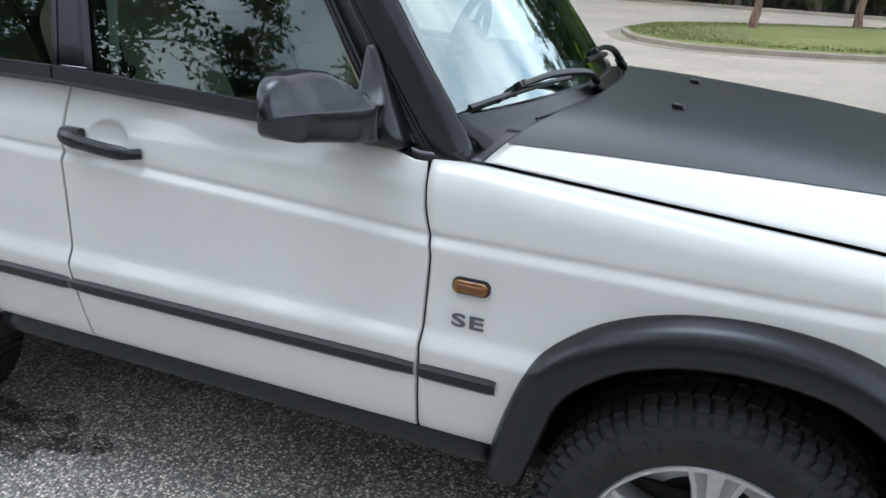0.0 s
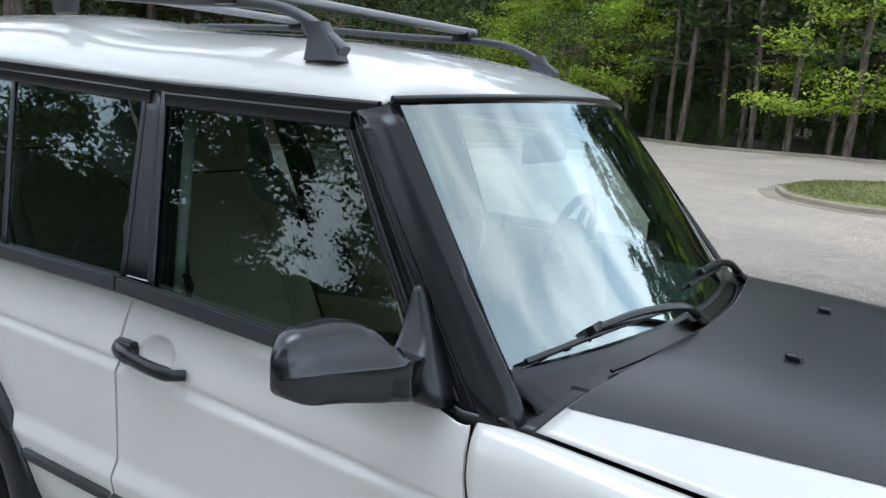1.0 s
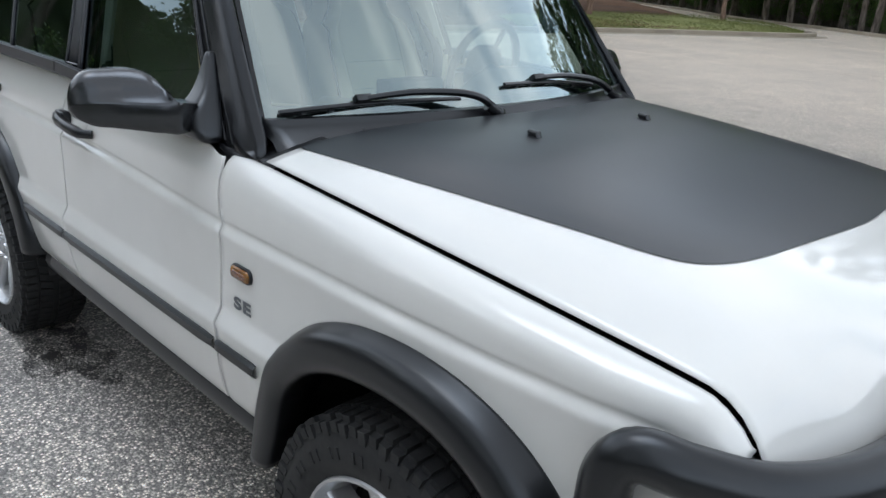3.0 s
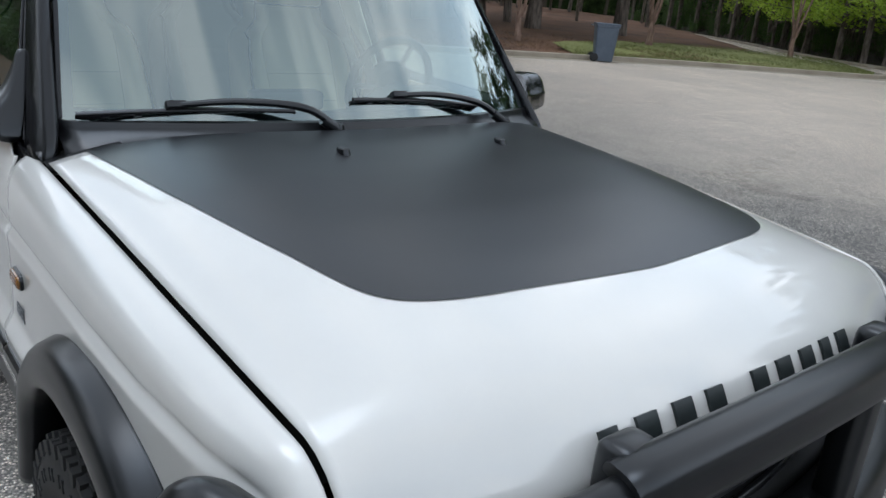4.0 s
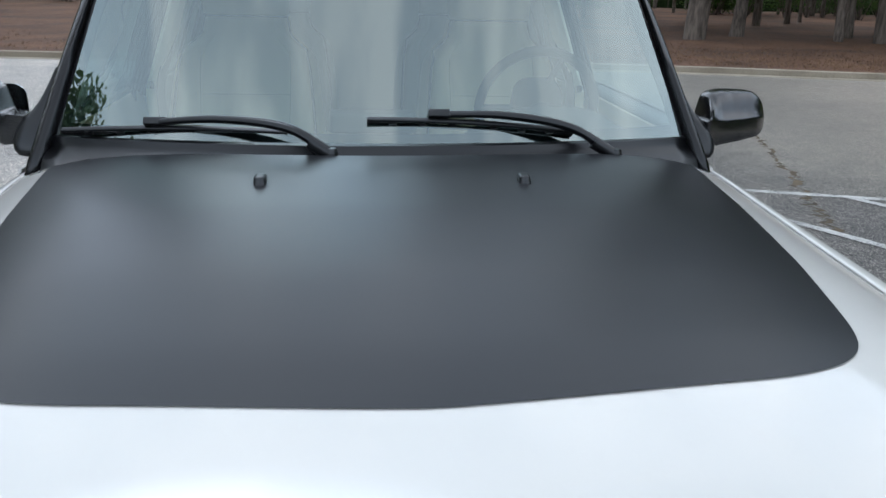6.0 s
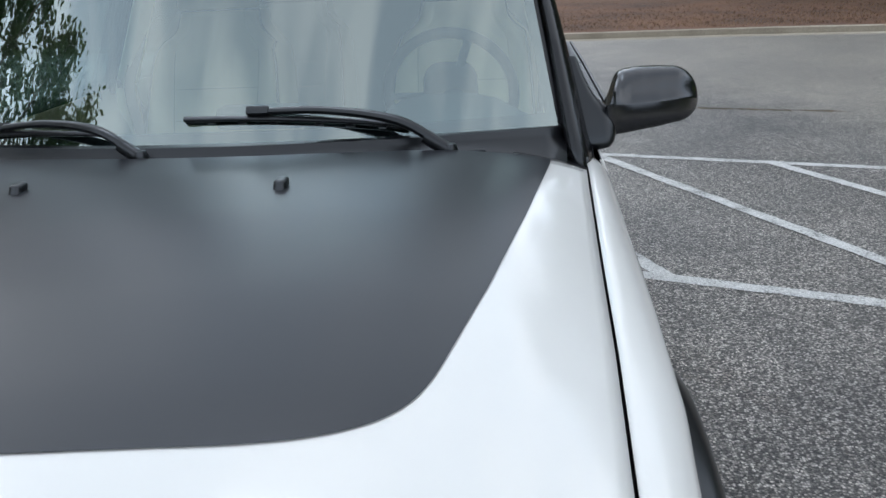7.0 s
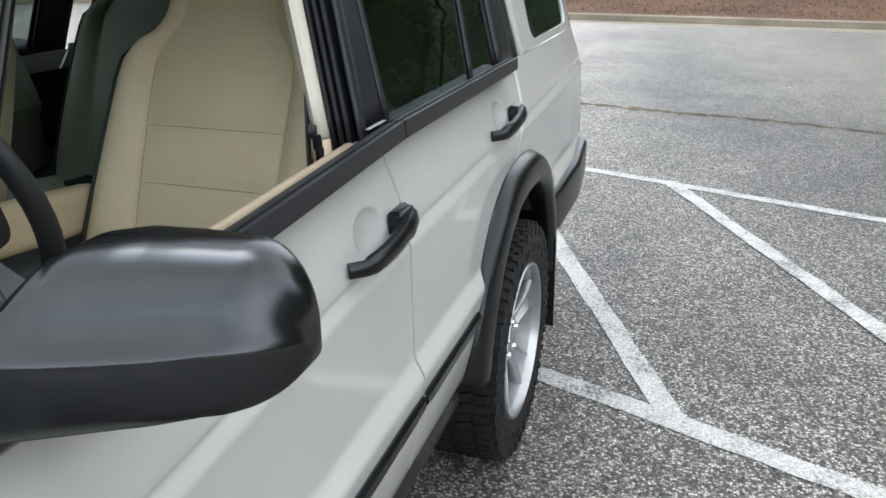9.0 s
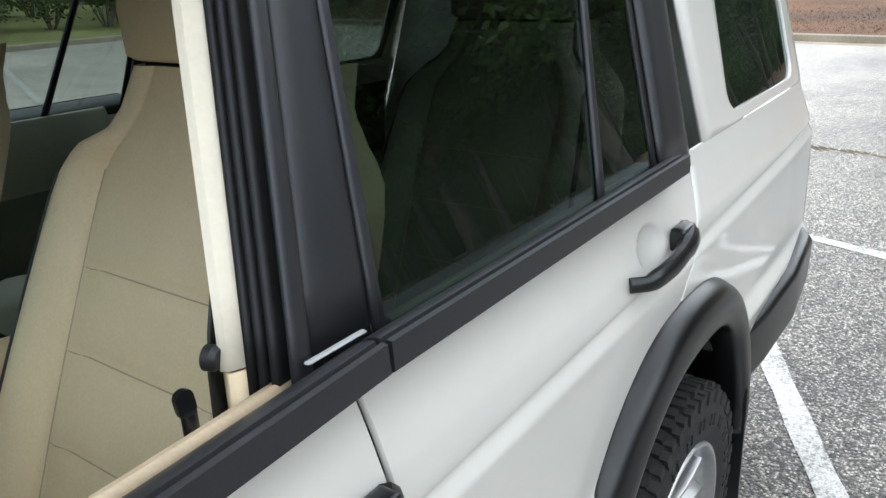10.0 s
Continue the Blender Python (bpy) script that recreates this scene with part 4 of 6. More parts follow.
        part("belt_trim", strip_along([Vector(p) for p in bp], sec), "trim_black", owner, "black window sill trim")
    part("trim_clip", block((-1.640, s * 0.843, 1.262), (0.084, 0.008, 0.003), 0.002, 1, (0, 0, 0)), "bar_grey", owner_f, "pale grey clip at the pillar foot")
    # glass
    if s < 0:
        rows = []
        for k in range(13):
            z = 1.225 + (1.70 - 1.225) * k / 12
            x0 = -0.80 - 0.30 * (k / 12) - 0.03 * (k / 12) ** 2
            rows.append([on_side(x0 + (-1.59 - 0.27 * (z - 1.23) - x0) * j / 8, z, -0.004) for j in range(9)])
        g = part("window_glass", sheet(rows, out=(0, s, 0)), "side_glass", owner_f, "clear window glass mirroring trees")
        g.visible_shadow = False
    else:
        g = part("window_glass", sheet([[on_side(x, z, -0.014) for x in np.linspace(-0.95, -1.60, 9)] for z in (1.17, 1.213)], out=(0, s, 0)), "side_glass", owner_f, "lowered window glass edge", thick=0.004)
    g = part("window_glass", sheet([[on_side(-1.72 + lean * (z - 1.23) + (-2.515 + 1.72) * j / 8, z, -0.004) for j in range(9)] for z in np.linspace(1.225, 1.765, 9)], out=(0, s, 0)), "privacy_glass", owner_r, "dark tinted window glass")
    # white rear side with its window opening
    q_owner = [o for o in car.children if o.name.startswith("rear_quarter")][0 if s > 0 else 1]
    hole = [(-3.36 + a, 1.455 + b) for a, b in rounded(0.70, 0.385, 0.055, 6)]
    n = len(hole)
    x_lo, x_hi, z_lo, z_hi = -3.83, -2.70, 1.233, 1.80
    ring = []
    for (a, b) in hole:
        dx, dz = a + 3.36, b - 1.455
        k = min((x_hi + 3.36 if dx > 0 else -3.36 - x_lo) / max(1e-6, abs(dx)), (z_hi - 1.455 if dz > 0 else 1.455 - z_lo) / max(1e-6, abs(dz)))
        ox, oz = -3.36 + dx * k, 1.455 + dz * k
        row = []
        for f in (0.0, 0.03, 0.1, 0.4, 0.7, 1.0):
            x, z = a + (ox - a) * f, b + (oz - b) * f
            xs = x + lean * 1.4 * (z - 1.2) * (1 if x > -3.6 else 0.3)
            row.append((xs, s * (glass_y(z, 0.010 if f == 0 else 0.0018) - plan_in(x)), z))
        ring.append(row)
    part("rear_side", sheet(ring, out=(0, s, 0), close_u=True), "paint", q_owner, "white rear side round the luggage window", thick=0.006, sharp=60)
    rows = [[(x + lean * 1.4 * (z - 1.2), s * (glass_y(z, 0.010) - plan_in(x)), z) for x in np.linspace(-2.99, -3.73, 9)] for z in np.linspace(1.25, 1.66, 7)]
    g = part("luggage_window", sheet(rows, out=(0, s, 0)), "privacy_glass", q_owner, "dark tinted luggage window")

    # roof rail
    rp = smooth_path([(-1.205, s * 0.588, 1.838), (-1.27, s * 0.585, 1.880), (-1.37, s * 0.580, 1.926), (-1.50, s * 0.576, 1.950), (-1.85, s * 0.57, 1.966), (-2.35, s * 0.565, 1.995), (-2.9, s * 0.56, 2.005), (-3.35, s * 0.56, 1.998), (-3.55, s * 0.56, 1.95)], 6)
    rail = part("roof_rail", strip_along(rp, rounded(0.034, 0.026, 0.010)), "rail", roof, "grey roof rail")
    ft = sheet([[(x + dx, s * (0.588 + dy), z) for dx, dy in rounded(w, d, 0.012)] for x, w, d, z in ((-1.262, 0.108, 0.054, 1.815), (-1.264, 0.098, 0.046, 1.842), (-1.276, 0.072, 0.038, 1.870), (-1.30, 0.075, 0.036, 1.905))], out=(0, s, 0), close_v=True)
    part("rail_foot", ft, "rail", rail, "wedge-shaped rail foot")
    part("rail_foot", block((-2.35, s * 0.565, 1.965), (0.09, 0.04, 0.06), 0.01), "rail", rail, "rail support")

for xb in (-1.60, -2.45):
    z = 1.990 if xb > -2 else 2.028
    bar = part("crossbar", strip_along([(xb, y, z) for y in np.linspace(-0.63, 0.63, 13)], rounded(0.055, 0.026, 0.010), up=(0, 0, 1)), "bar_grey", roof, "grey roof crossbar")
    for s in (1, -1):
        part("crossbar_clamp", block((xb, s * 0.575, z - 0.022), (0.075, 0.06, 0.04), 0.010), "black_plastic", bar, "black clamp")
        part("end_cap", block((xb, s * 0.634, z), (0.058, 0.012, 0.029), 0.004), "black_plastic", bar, "black end cap")

# ---------------------------------------------------------------- cowl and wipers
cowl_rows = []
for k in range(33):
    v = -1 + k / 16
    y = v * 0.775
    rear, front = -0.462 - 0.30 * y * y, -0.405 - 0.19 * y * y
    zh = hood_point(0.0, max(-1, min(1, v * 0.775 / 0.815)))[2]
    cowl_rows.append([(rear - 0.020, y, 1.258 - 0.006 * v * v), (rear + 0.006, y, 1.252 - 0.010 * v * v), (rear + 0.012, y, 1.243 - 0.013 * v * v), (rear + 0.018, y, 1.236 - 0.016 * v * v), (rear + (front - rear) * 0.55, y, 1.220 - 0.02 * v * v),
                      (rear + (front - rear) * 0.8, y, zh - 0.018), (front + 0.02, y, zh - 0.022), (front + 0.05, y, zh - 0.03)])
for s in (1, -1):
    rows = []
    for k in range(9):
        y = 0.66 + 0.158 * k / 8
        xr = -0.415 - 0.19 * y * y
        ze = hood_point(0.0, min(1.0, y / 0.816))[2]
        rows.append([(xr + 0.02, s * y, ze - 0.016), (xr - 0.004, s * y, ze - 0.010), (xr - 0.010, s * y, ze - 0.004), (xr - 0.03, s * y, ze - 0.003), (xr - 0.055, s * y, ze - 0.004), (xr - 0.09, s * y, ze - 0.008)])
    part("scuttle_end", sheet(rows, out=(0, 0, 1)), "black_plastic", car, "black rubber corner piece behind the bonnet", thick=0.004)
cowl = part("scuttle_panel", sheet(cowl_rows, out=(0, 0, 1)), "black_plastic", car, "black plastic scuttle below the windscreen", thick=0.004)
for off, dz in ((0.016, 0.004), (0.030, -0.001)):
    lp = [(-0.440 + off - 0.245 * y * y, y, 1.226 + dz - 0.020 * (y / 0.775) ** 2) for y in np.linspace(-0.56, 0.60, 25)]
    part("scuttle_ridge", strip_along(lp, rounded(0.007, 0.008, 0.003)), "black_plastic", cowl, "moulded ridge of the scuttle")


def wiper(pivot, clip, tip, other, knee):
    """Arm from its pivot over a knee to the clip, with the blade below it."""
    w = thing_part("wiper", car, "black windscreen wiper at rest")
    arm = smooth_path([pivot, knee, ((knee[0] + clip[0]) / 2 - 0.004, (knee[1] + clip[1]) / 2, (knee[2] + clip[2]) / 2 + 0.012), clip], 8)
    n = len(arm)
    rad = [0.0125 if i < n * 0.35 else 0.0125 - 0.004 * (i - n * 0.35) / (n * 0.65) for i in range(n)]
    part("arm", tube(arm, rad, 10, 0.85), "black_plastic", w, "black wiper arm")
    part("pivot_cap", turned([(0.0, 0.018), (0.012, 0.016), (0.016, 0.006), (0.017, -0.012), (0, -0.012)], 16, m=Matrix.Translation(pivot) @ pose(0, 0, 0, 90, 0, 0)), "black_plastic", w)
    part("sleeve", tube([Vector(pivot) + (Vector(knee) - Vector(pivot)) * f for f in (0.05, 0.5)], 0.0155, 10), "black_plastic", w)
    part("clip", block(clip, (0.022, 0.05, 0.018), 0.004, 2, (0, -35, 0)), "black_plastic", w)
    a, b = Vector(tip), Vector(other)
    up = Vector((0.64, 0, 0.77))
    back = [a + (b - a) * f + up * 0.004 + up * 0.010 * math.sin(math.pi * f) for f in np.linspace(0, 1, 15)]
    part("blade_frame", strip_along(back, rounded(0.012, 0.009, 0.003), up=tuple(up)), "black_plastic", w, "black blade frame")
    rub = [a + (b - a) * f - up * 0.006 for f in np.linspace(0.0, 1, 15)]
    part("blade_rubber", strip_along(rub, rounded(0.005, 0.012, 0.002), up=tuple(up)), "seal", w, "black rubber lip")
    for f in (0.12, 0.26, 0.4, 0.6, 0.74, 0.88):
        p = a + (b - a) * f
        part("blade_claw", block(p + up * 0.001, (0.012, 0.018, 0.014), 0.002, 1, (0, -35, 0)), "black_plastic", w)
    return w


def thing_part(name, parent, label):
    ob = new(name)
    ob.empty_display_size = 0.05
    ob.parent = parent
    ob["label"] = label
    return ob


wiper((-0.435, -0.125, 1.236), (-0.560, -0.517, 1.288), (-0.612, -0.735, 1.258), (-0.505, -0.22, 1.272), (-0.452, -0.215, 1.292))
wiper((-0.480, 0.530, 1.226), (-0.508, 0.118, 1.316), (-0.500, -0.045, 1.302), (-0.530, 0.44, 1.272), (-0.497, 0.425, 1.288))


# ---------------------------------------------------------------- mirrors
def mirror(s, dz=0.0, inward=0.0, ahead=0.0):
    mm = thing_part("door_mirror", car, "black plastic door mirror")
    # housing: rings across y from the arm to the outer end
    rings = []
    keys = [(0.896, -0.742, -0.855, 1.200, 1.278), (0.901, -0.745, -0.860, 1.2005, 1.281), (0.906, -0.748, -0.866, 1.201, 1.298), (0.912, -0.751, -0.873, 1.202, 1.320), (0.920, -0.755, -0.882, 1.203, 1.335), (0.936, -0.763, -0.892, 1.2035, 1.343),
            (0.97, -0.780, -0.91, 1.207, 1.347), (1.01, -0.800, -0.917, 1.211, 1.346), (1.048, -0.820, -0.921, 1.216, 1.3435)]
    keys = [(q[0] - inward * max(0.3, min(1.0, (1.01 - q[0]) / 0.06)), q[1] + ahead, *q[2:]) for q in keys]
    keys = [(0.872, -0.748 + ahead, -0.82, 1.207, 1.272)] + keys
    lines = [smooth_table([(q[0], q[i]) for q in keys], 0.005) for i in range(5)]
    end = keys[-1]
    stations = [(y, *[f(y) for f in lines[1:]]) for y in np.linspace(keys[0][0], end[0], 72)]
    for y, xf, xr, zb, zt in stations:
        def up(z):
            return min(z, zt)
        k = min(1.0, max(0.0, (zt - 1.279) / 0.06))
        g = min(1.0, (zt - zb) / 0.11)
        q = min(1.0, (xf - xr) / 0.13)
        k *= q
        g *= q
        c = max(0.0, min(1.0, (1.075 - y) / 0.05)) * max(0.0, min(1.0, (y - 0.905) / 0.03))
        ring = [(xf - 0.016 * g, zb), (xf - 0.004 * g, zb + 0.005 * g), (xf, zb + 0.018 * g), (xf - 0.001, up(max(zb + 0.02 * g, 1.244))), (xf - 0.002, up(1.272)), (xf - (0.003 + 0.002 * c) * q, up(1.2775)), (xf - (0.005 + 0.007 * c) * k - (0.003 + 0.002 * c) * q, up(1.2820)), (xf - (0.018 + 0.005 * c) * k - 0.006 * q, up(1.305)),
                (xf - 0.040 * k - 0.006 * q, zt - 0.020 * k), (xf - 0.054 * k - 0.008 * q, zt - 0.006 * k), (xf - 0.070 * k - 0.010 * q, zt), (xr + 0.016 * g, zt), (xr + 0.005 * g, zt - 0.005 * g), (xr, zt - 0.018 * g), (xr, zb + 0.018 * g), (xr + 0.005 * g, zb + 0.005 * g), (xr + 0.016 * g, zb)]
        rings.append([(x, s * y, z) for x, z in ring])
    # rounded outer end
    cx, cz = -0.880, 1.262
    for a in (0.1, 0.2, 0.3, 0.4, 0.5, 0.6, 0.68, 0.76, 0.83, 0.89, 0.94, 0.97, 0.99, 0.998):
        k = (1 - a ** 2.1) ** 0.5
        rings.append([(cx + (x - cx) * k - 0.028 * a * (k * max(0.0, (x - xr) / (xf - xr)) + 0.4 * (1 - k)), s * (end[0] + 0.067 * a), cz + (z - cz) * k) for x, z in ring])
    bm = sheet(rings, close_v=True)
    bmesh.ops.holes_fill(bm, edges=[e for e in bm.edges if e.is_boundary], sides=0)
    bmesh.ops.recalc_face_normals(bm, faces=bm.faces[:])
    part("housing", bm, "mirror_black", mm, "smooth black mirror housing", sharp=80)
    part("mirror_pane", prism(rounded(0.142, 0.105, 0.03, 5), 0.003, Matrix.Translation((-0.9215, s * 0.993, 1.278)) @ pose(0, 0, 0, 90, 0, -90)), "mirror", mm, "mirror glass facing rearward")
    # foot on the door: one smooth body from the triangular sail out to the arm
    foot = []
    for z, yo, xf, xr in ((1.178, 0.868, -0.716, -0.80), (1.184, 0.882, -0.704, -0.822), (1.196, 0.893, -0.705, -0.832), (1.212, 0.897, -0.712, -0.834), (1.230, 0.894, -0.721, -0.835), (1.248, 0.888, -0.731, -0.836),
                          (1.262, 0.880, -0.740, -0.836), (1.274, 0.868, -0.748, -0.836), (1.286, 0.855, -0.756, -0.836), (1.305, 0.841, -0.768, -0.836), (1.330, 0.828, -0.782, -0.836), (1.355, 0.817, -0.797, -0.836), (1.374, 0.810, -0.808, -0.835), (1.382, 0.806, -0.813, -0.832), (1.385, 0.800, -0.817, -0.829)):
        yi = glass_y(z) - 0.012
        cx, wd, dp = (xf + xr) / 2, xf - xr, yo - yi
        r = min(wd, dp) * 0.42
        ring = []
        for a, b in rounded(wd, dp * 2, r, 5):
            ring.append((cx + a, s * (yi + max(0.0, b)), z))
        foot.append(ring)
    bm = sheet(foot, close_v=True)
    bmesh.ops.holes_fill(bm, edges=[e for e in bm.edges if e.is_boundary], sides=0)
    bmesh.ops.recalc_face_normals(bm, faces=bm.faces[:])
    part("mirror_foot", bm, "black_plastic", mm, "black mirror foot with a triangular sail", sharp=80)
    mm.location.z = dz


mirror(1, -0.008, 0.016, 0.006)
mirror(-1, 0.0, -0.028)


# ---------------------------------------------------------------- wheels
def wheel(x, s, steer=0.0):
    w = thing_part("wheel", car, "silver alloy wheel with a chunky all-terrain tyre")
    base = Matrix.Translation((x, s * 0.812, 0.385)) @ pose(0, 0, 0, 0, 0, steer) @ Matrix.Diagonal((1, s, 1, 1))
    prof = [(0.235, 0.095), (0.250, 0.122), (0.275, 0.131), (0.305, 0.134), (0.335, 0.130), (0.352, 0.124), (0.364, 0.115), (0.372, 0.100), (0.3755, 0.05), (0.376, 0.0),
            (0.3755, -0.05), (0.372, -0.100), (0.364, -0.115), (0.335, -0.130), (0.305, -0.134), (0.275, -0.131), (0.235, -0.11)]
    tyre = part("tyre", turned(prof, 72, m=base), "rubber", w, "black all-terrain tyre")
    bm = bmesh.new()
    rnd = random.Random(5)
    n = 70
    for k in range(n):
        a = math.tau * k / n

        def piece(y0, y1, da, r0, r1, tw=0.0):
            vs = []
            for r in (r0, r1):
                for yy, sh in ((y0, -1), (y1, 1)):
                    for q in (-da, da):
                        ang = a + q + tw * sh
                        vs.append(bm.verts.new((r * math.cos(ang), yy, r * math.sin(ang))))
            for f in ((0, 1, 3, 2), (4, 6, 7, 5), (0, 4, 5, 1), (2, 3, 7, 6), (0, 2, 6, 4), (1, 5, 7, 3)):
                bm.faces.new([vs[i] for i in f])

        long = k % 2
        # shoulder lugs that run down the side wall
        for sg in (1, -1):
            piece(sg * 0.072, sg * (0.116 if long else 0.110), 0.031, 0.366, 0.3835)
            if k % 3:
                piece(sg * 0.128, sg * 0.1362, 0.012, 0.292, 0.318)
            piece(sg * 0.106, sg * (0.1315 if long else 0.1285), 0.030, 0.340 if long else 0.348, 0.370 if long else 0.371)
        piece(0.012, 0.062, 0.036, 0.37, 0.386, 0.018)
        piece(-0.062, -0.012, 0.036, 0.37, 0.386, -0.018)
    bmesh.ops.recalc_face_normals(bm, faces=bm.faces[:])
    bmesh.ops.transform(bm, matrix=base, verts=bm.verts[:])
    tagged(part("tread", bm, "rubber", tyre, "deep tread blocks", smooth=False), kind="stuff")
    ring = turned([(0.253, 0.122), (0.250, 0.128), (0.243, 0.128), (0.237, 0.118), (0.232, 0.100)], 72, m=base)
    rim = part("rim", ring, "alloy", w, "silver rim")
    part("barrel", turned([(0.2325, 0.100), (0.226, 0.060), (0.222, 0.020), (0.205, 0.008), (0.150, 0.004), (0.145, -0.02), (0.215, -0.06), (0.220, -0.10), (0.240, -0.115)], 72, m=base), "barrel", rim, "silver inside of the rim")
    # five broad spokes, each with a sunk web between its two raised edges
    for k in range(5):
        a = math.tau * k / 5 + 0.31
        c, sn = math.cos(a), math.sin(a)
        pts = []
        for f, wd, lip, web, yy in ((0.0, 0.034, 0.012, 0.004, 0.070), (0.25, 0.033, 0.011, 0.010, 0.082), (0.5, 0.037, 0.011, 0.020, 0.092), (0.75, 0.046, 0.012, 0.028, 0.099), (0.93, 0.058, 0.014, 0.030, 0.103), (1.0, 0.066, 0.016, 0.022, 0.102)):
            r = 0.055 + (0.2335 - 0.055) * f
            cut = ((-wd - 0.004, -0.055), (-wd, -0.004), (-wd + 0.002, 0.0), (-wd + lip - 0.002, 0.001), (-wd + lip + 0.001, -0.003), (-wd * 0.45 + lip * 0.3, -web), (0.0, -web - 0.002))
            cut = cut + tuple((-e, h) for e, h in cut[-2::-1])
            pts.append([(r * c - e * sn, yy + h, r * sn + e * c) for e, h in cut])
        sp = sheet(pts, out=None)
        bmesh.ops.recalc_face_normals(sp, faces=sp.faces[:])
        bmesh.ops.transform(sp, matrix=base, verts=sp.verts[:])
        part("spoke", sp, "alloy", rim, thick=0.003, sharp=25)
    part("hub", turned([(0.0, 0.088), (0.026, 0.088), (0.031, 0.084), (0.032, 0.076), (0.060, 0.074), (0.078, 0.066), (0.084, 0.03), (0.0, 0.03)], 40, m=base), "alloy", w, "wheel centre with cap")
    for k in range(5):
        a = math.tau * k / 5
        part("wheel_nut", turned([(0.0, 0.094), (0.009, 0.093), (0.012, 0.088), (0.012, 0.066)], 12, m=base @ Matrix.Translation((0.056 * math.cos(a + 0.31), 0, 0.056 * math.sin(a + 0.31)))), "chrome", w)
    part("brake_disc", turned([(0.06, 0.0), (0.16, 0.0), (0.16, -0.02), (0.06, -0.02)], 40, m=base), "cavity", w, "dark brake disc")
    return w


for s in (1, -1):
    wheel(0.036, s)
    wheel(-2.54, s)
    part("mud_flap", block((-3.010, s * 0.838, 0.39), (0.014, 0.22, 0.38), 0.004, 2, (0, 6, 0)), "black_plastic", car, "black mud flap")

# ---------------------------------------------------------------- nose, bull bar, lower body
front_rows = []
for k in range(33):
    v = -1 + k / 16
    y = v * 0.86
    x = 0.715 - 0.10 * abs(v) ** 3
    front_rows.append([(x, y, z) for z in (1.0, 0.92, 0.8, 0.7, 0.55)])
part("front_panel", sheet(front_rows, out=(1, 0, 0)), "cavity", car, "dark grille opening", thick=0.01)
for k in range(5):
    z = 0.94 - 0.055 * k
    part("grille_slat", strip_along([(0.74 - 0.04 * (y / 0.4) ** 2, y, z) for y in np.linspace(-0.42, 0.42, 9)], rounded(0.012, 0.022, 0.004)), "black_plastic", car, "black grille slat")
for s in (1, -1):
    lamp = part("headlight", block((0.645, s * 0.66, 0.88), (0.14, 0.30, 0.17), 0.03, 3, (0, 0, -s * 14)), "clear_lens", car, "clear headlight")
    part("indicator_lamp", block((0.640, s * 0.812, 0.90), (0.11, 0.055, 0.15), 0.015, 3, (0, 0, -s * 22)), "amber", lamp, "amber corner lamp")
    part("wing_front", block((0.575, s * 0.805, 0.83), (0.13, 0.13, 0.26), 0.03, 3), "paint", car, "white lower wing")

bull = thing_part("bull_bar", car, "black moulded bull bar round the nose")
BAR = [(0.505, 0.895, 0.52), (0.508, 0.910, 0.70), (0.512, 0.916, 0.88), (0.520, 0.914, 0.950), (0.553, 0.903, 0.985), (0.62, 0.873, 0.978), (0.70, 0.805, 0.963), (0.77, 0.68, 0.958), (0.815, 0.53, 0.972), (0.832, 0.44, 0.988)]
for s in (1, -1):
    bp = smooth_path([(x, s * y, z) for x, y, z in BAR], 5)
    part("side_hoop", strip_along(bp, rounded(0.078, 0.094, 0.032, 5), up=(0.5, s * 0.6, 0.6)), "black_plastic", bull, "black side hoop")
    part("upright", block((0.80, s * 0.40, 0.78), (0.07, 0.085, 0.56), 0.025, 3), "black_plastic", bull, "black upright")
cb = smooth_path([(0.834, -0.445, 1.000), (0.842, -0.40, 1.012), (0.86, -0.2, 1.030), (0.866, 0.0, 1.036), (0.86, 0.2, 1.030), (0.842, 0.40, 1.012), (0.834, 0.445, 1.000)], 5)
part("top_bar", strip_along(cb, rounded(0.085, 0.10, 0.032, 5)), "black_plastic", bull, "black top bar")
part("bumper", strip_along([(0.80 - 0.17 * abs(y) ** 3, y, 0.56) for y in np.linspace(-0.93, 0.93, 25)], rounded(0.14, 0.22, 0.05, 4)), "black_plastic", car, "black front bumper")

# raised letters on the nose, drawn as plain blocks
widths = [0.036, 0.046, 0.046, 0.044, 0.0, 0.044, 0.047, 0.045, 0.036, 0.044]
y = -0.405
for wd in widths:
    if wd == 0.0:
        y += 0.052
        continue
    rows = []
    for yy in np.linspace(y, y + wd, 5):
        row = []
        for u in np.linspace(0.949, 0.992, 9):
            p, q = Vector(hood_point(u, yy / 0.785)), Vector(hood_point(u + 0.004, yy / 0.785))
            t = q - p
            row.append(p + Vector((-t.z, 0, t.x)).normalized() * 0.006)
        rows.append(row)
    part("letter_block", sheet(rows, out=(1, 0, 1)), "letter", hood, "raised black block", thick=0.006, smooth=False)
    y += wd + 0.040

# inner shell, floor, tail
for s in (1, -1):
    rows = [[(x, s * (side_y(x, z) - 0.022), max(min(z, 0.99 if x > -0.66 else 1.15), front_cut(x) if x > -1 else rear_cut(x))) for z in (0.46, 0.6, 0.8, 0.98, 1.08, 1.15)] for x in np.linspace(-3.80, 0.56, 90)]
    part("inner_shell", sheet(rows, out=(0, s, 0)), "cavity", car, "dark inner shell")
    part("rear_bumper_end", strip_along([(-3.06, s * 0.880, 0.60), (-3.2, s * 0.908, 0.63), (-3.45, s * 0.926, 0.66), (-3.7, s * 0.912, 0.69), (-3.86, s * 0.83, 0.70)], rounded(0.055, 0.17, 0.022, 4)), "black_plastic", car, "black rear bumper end")
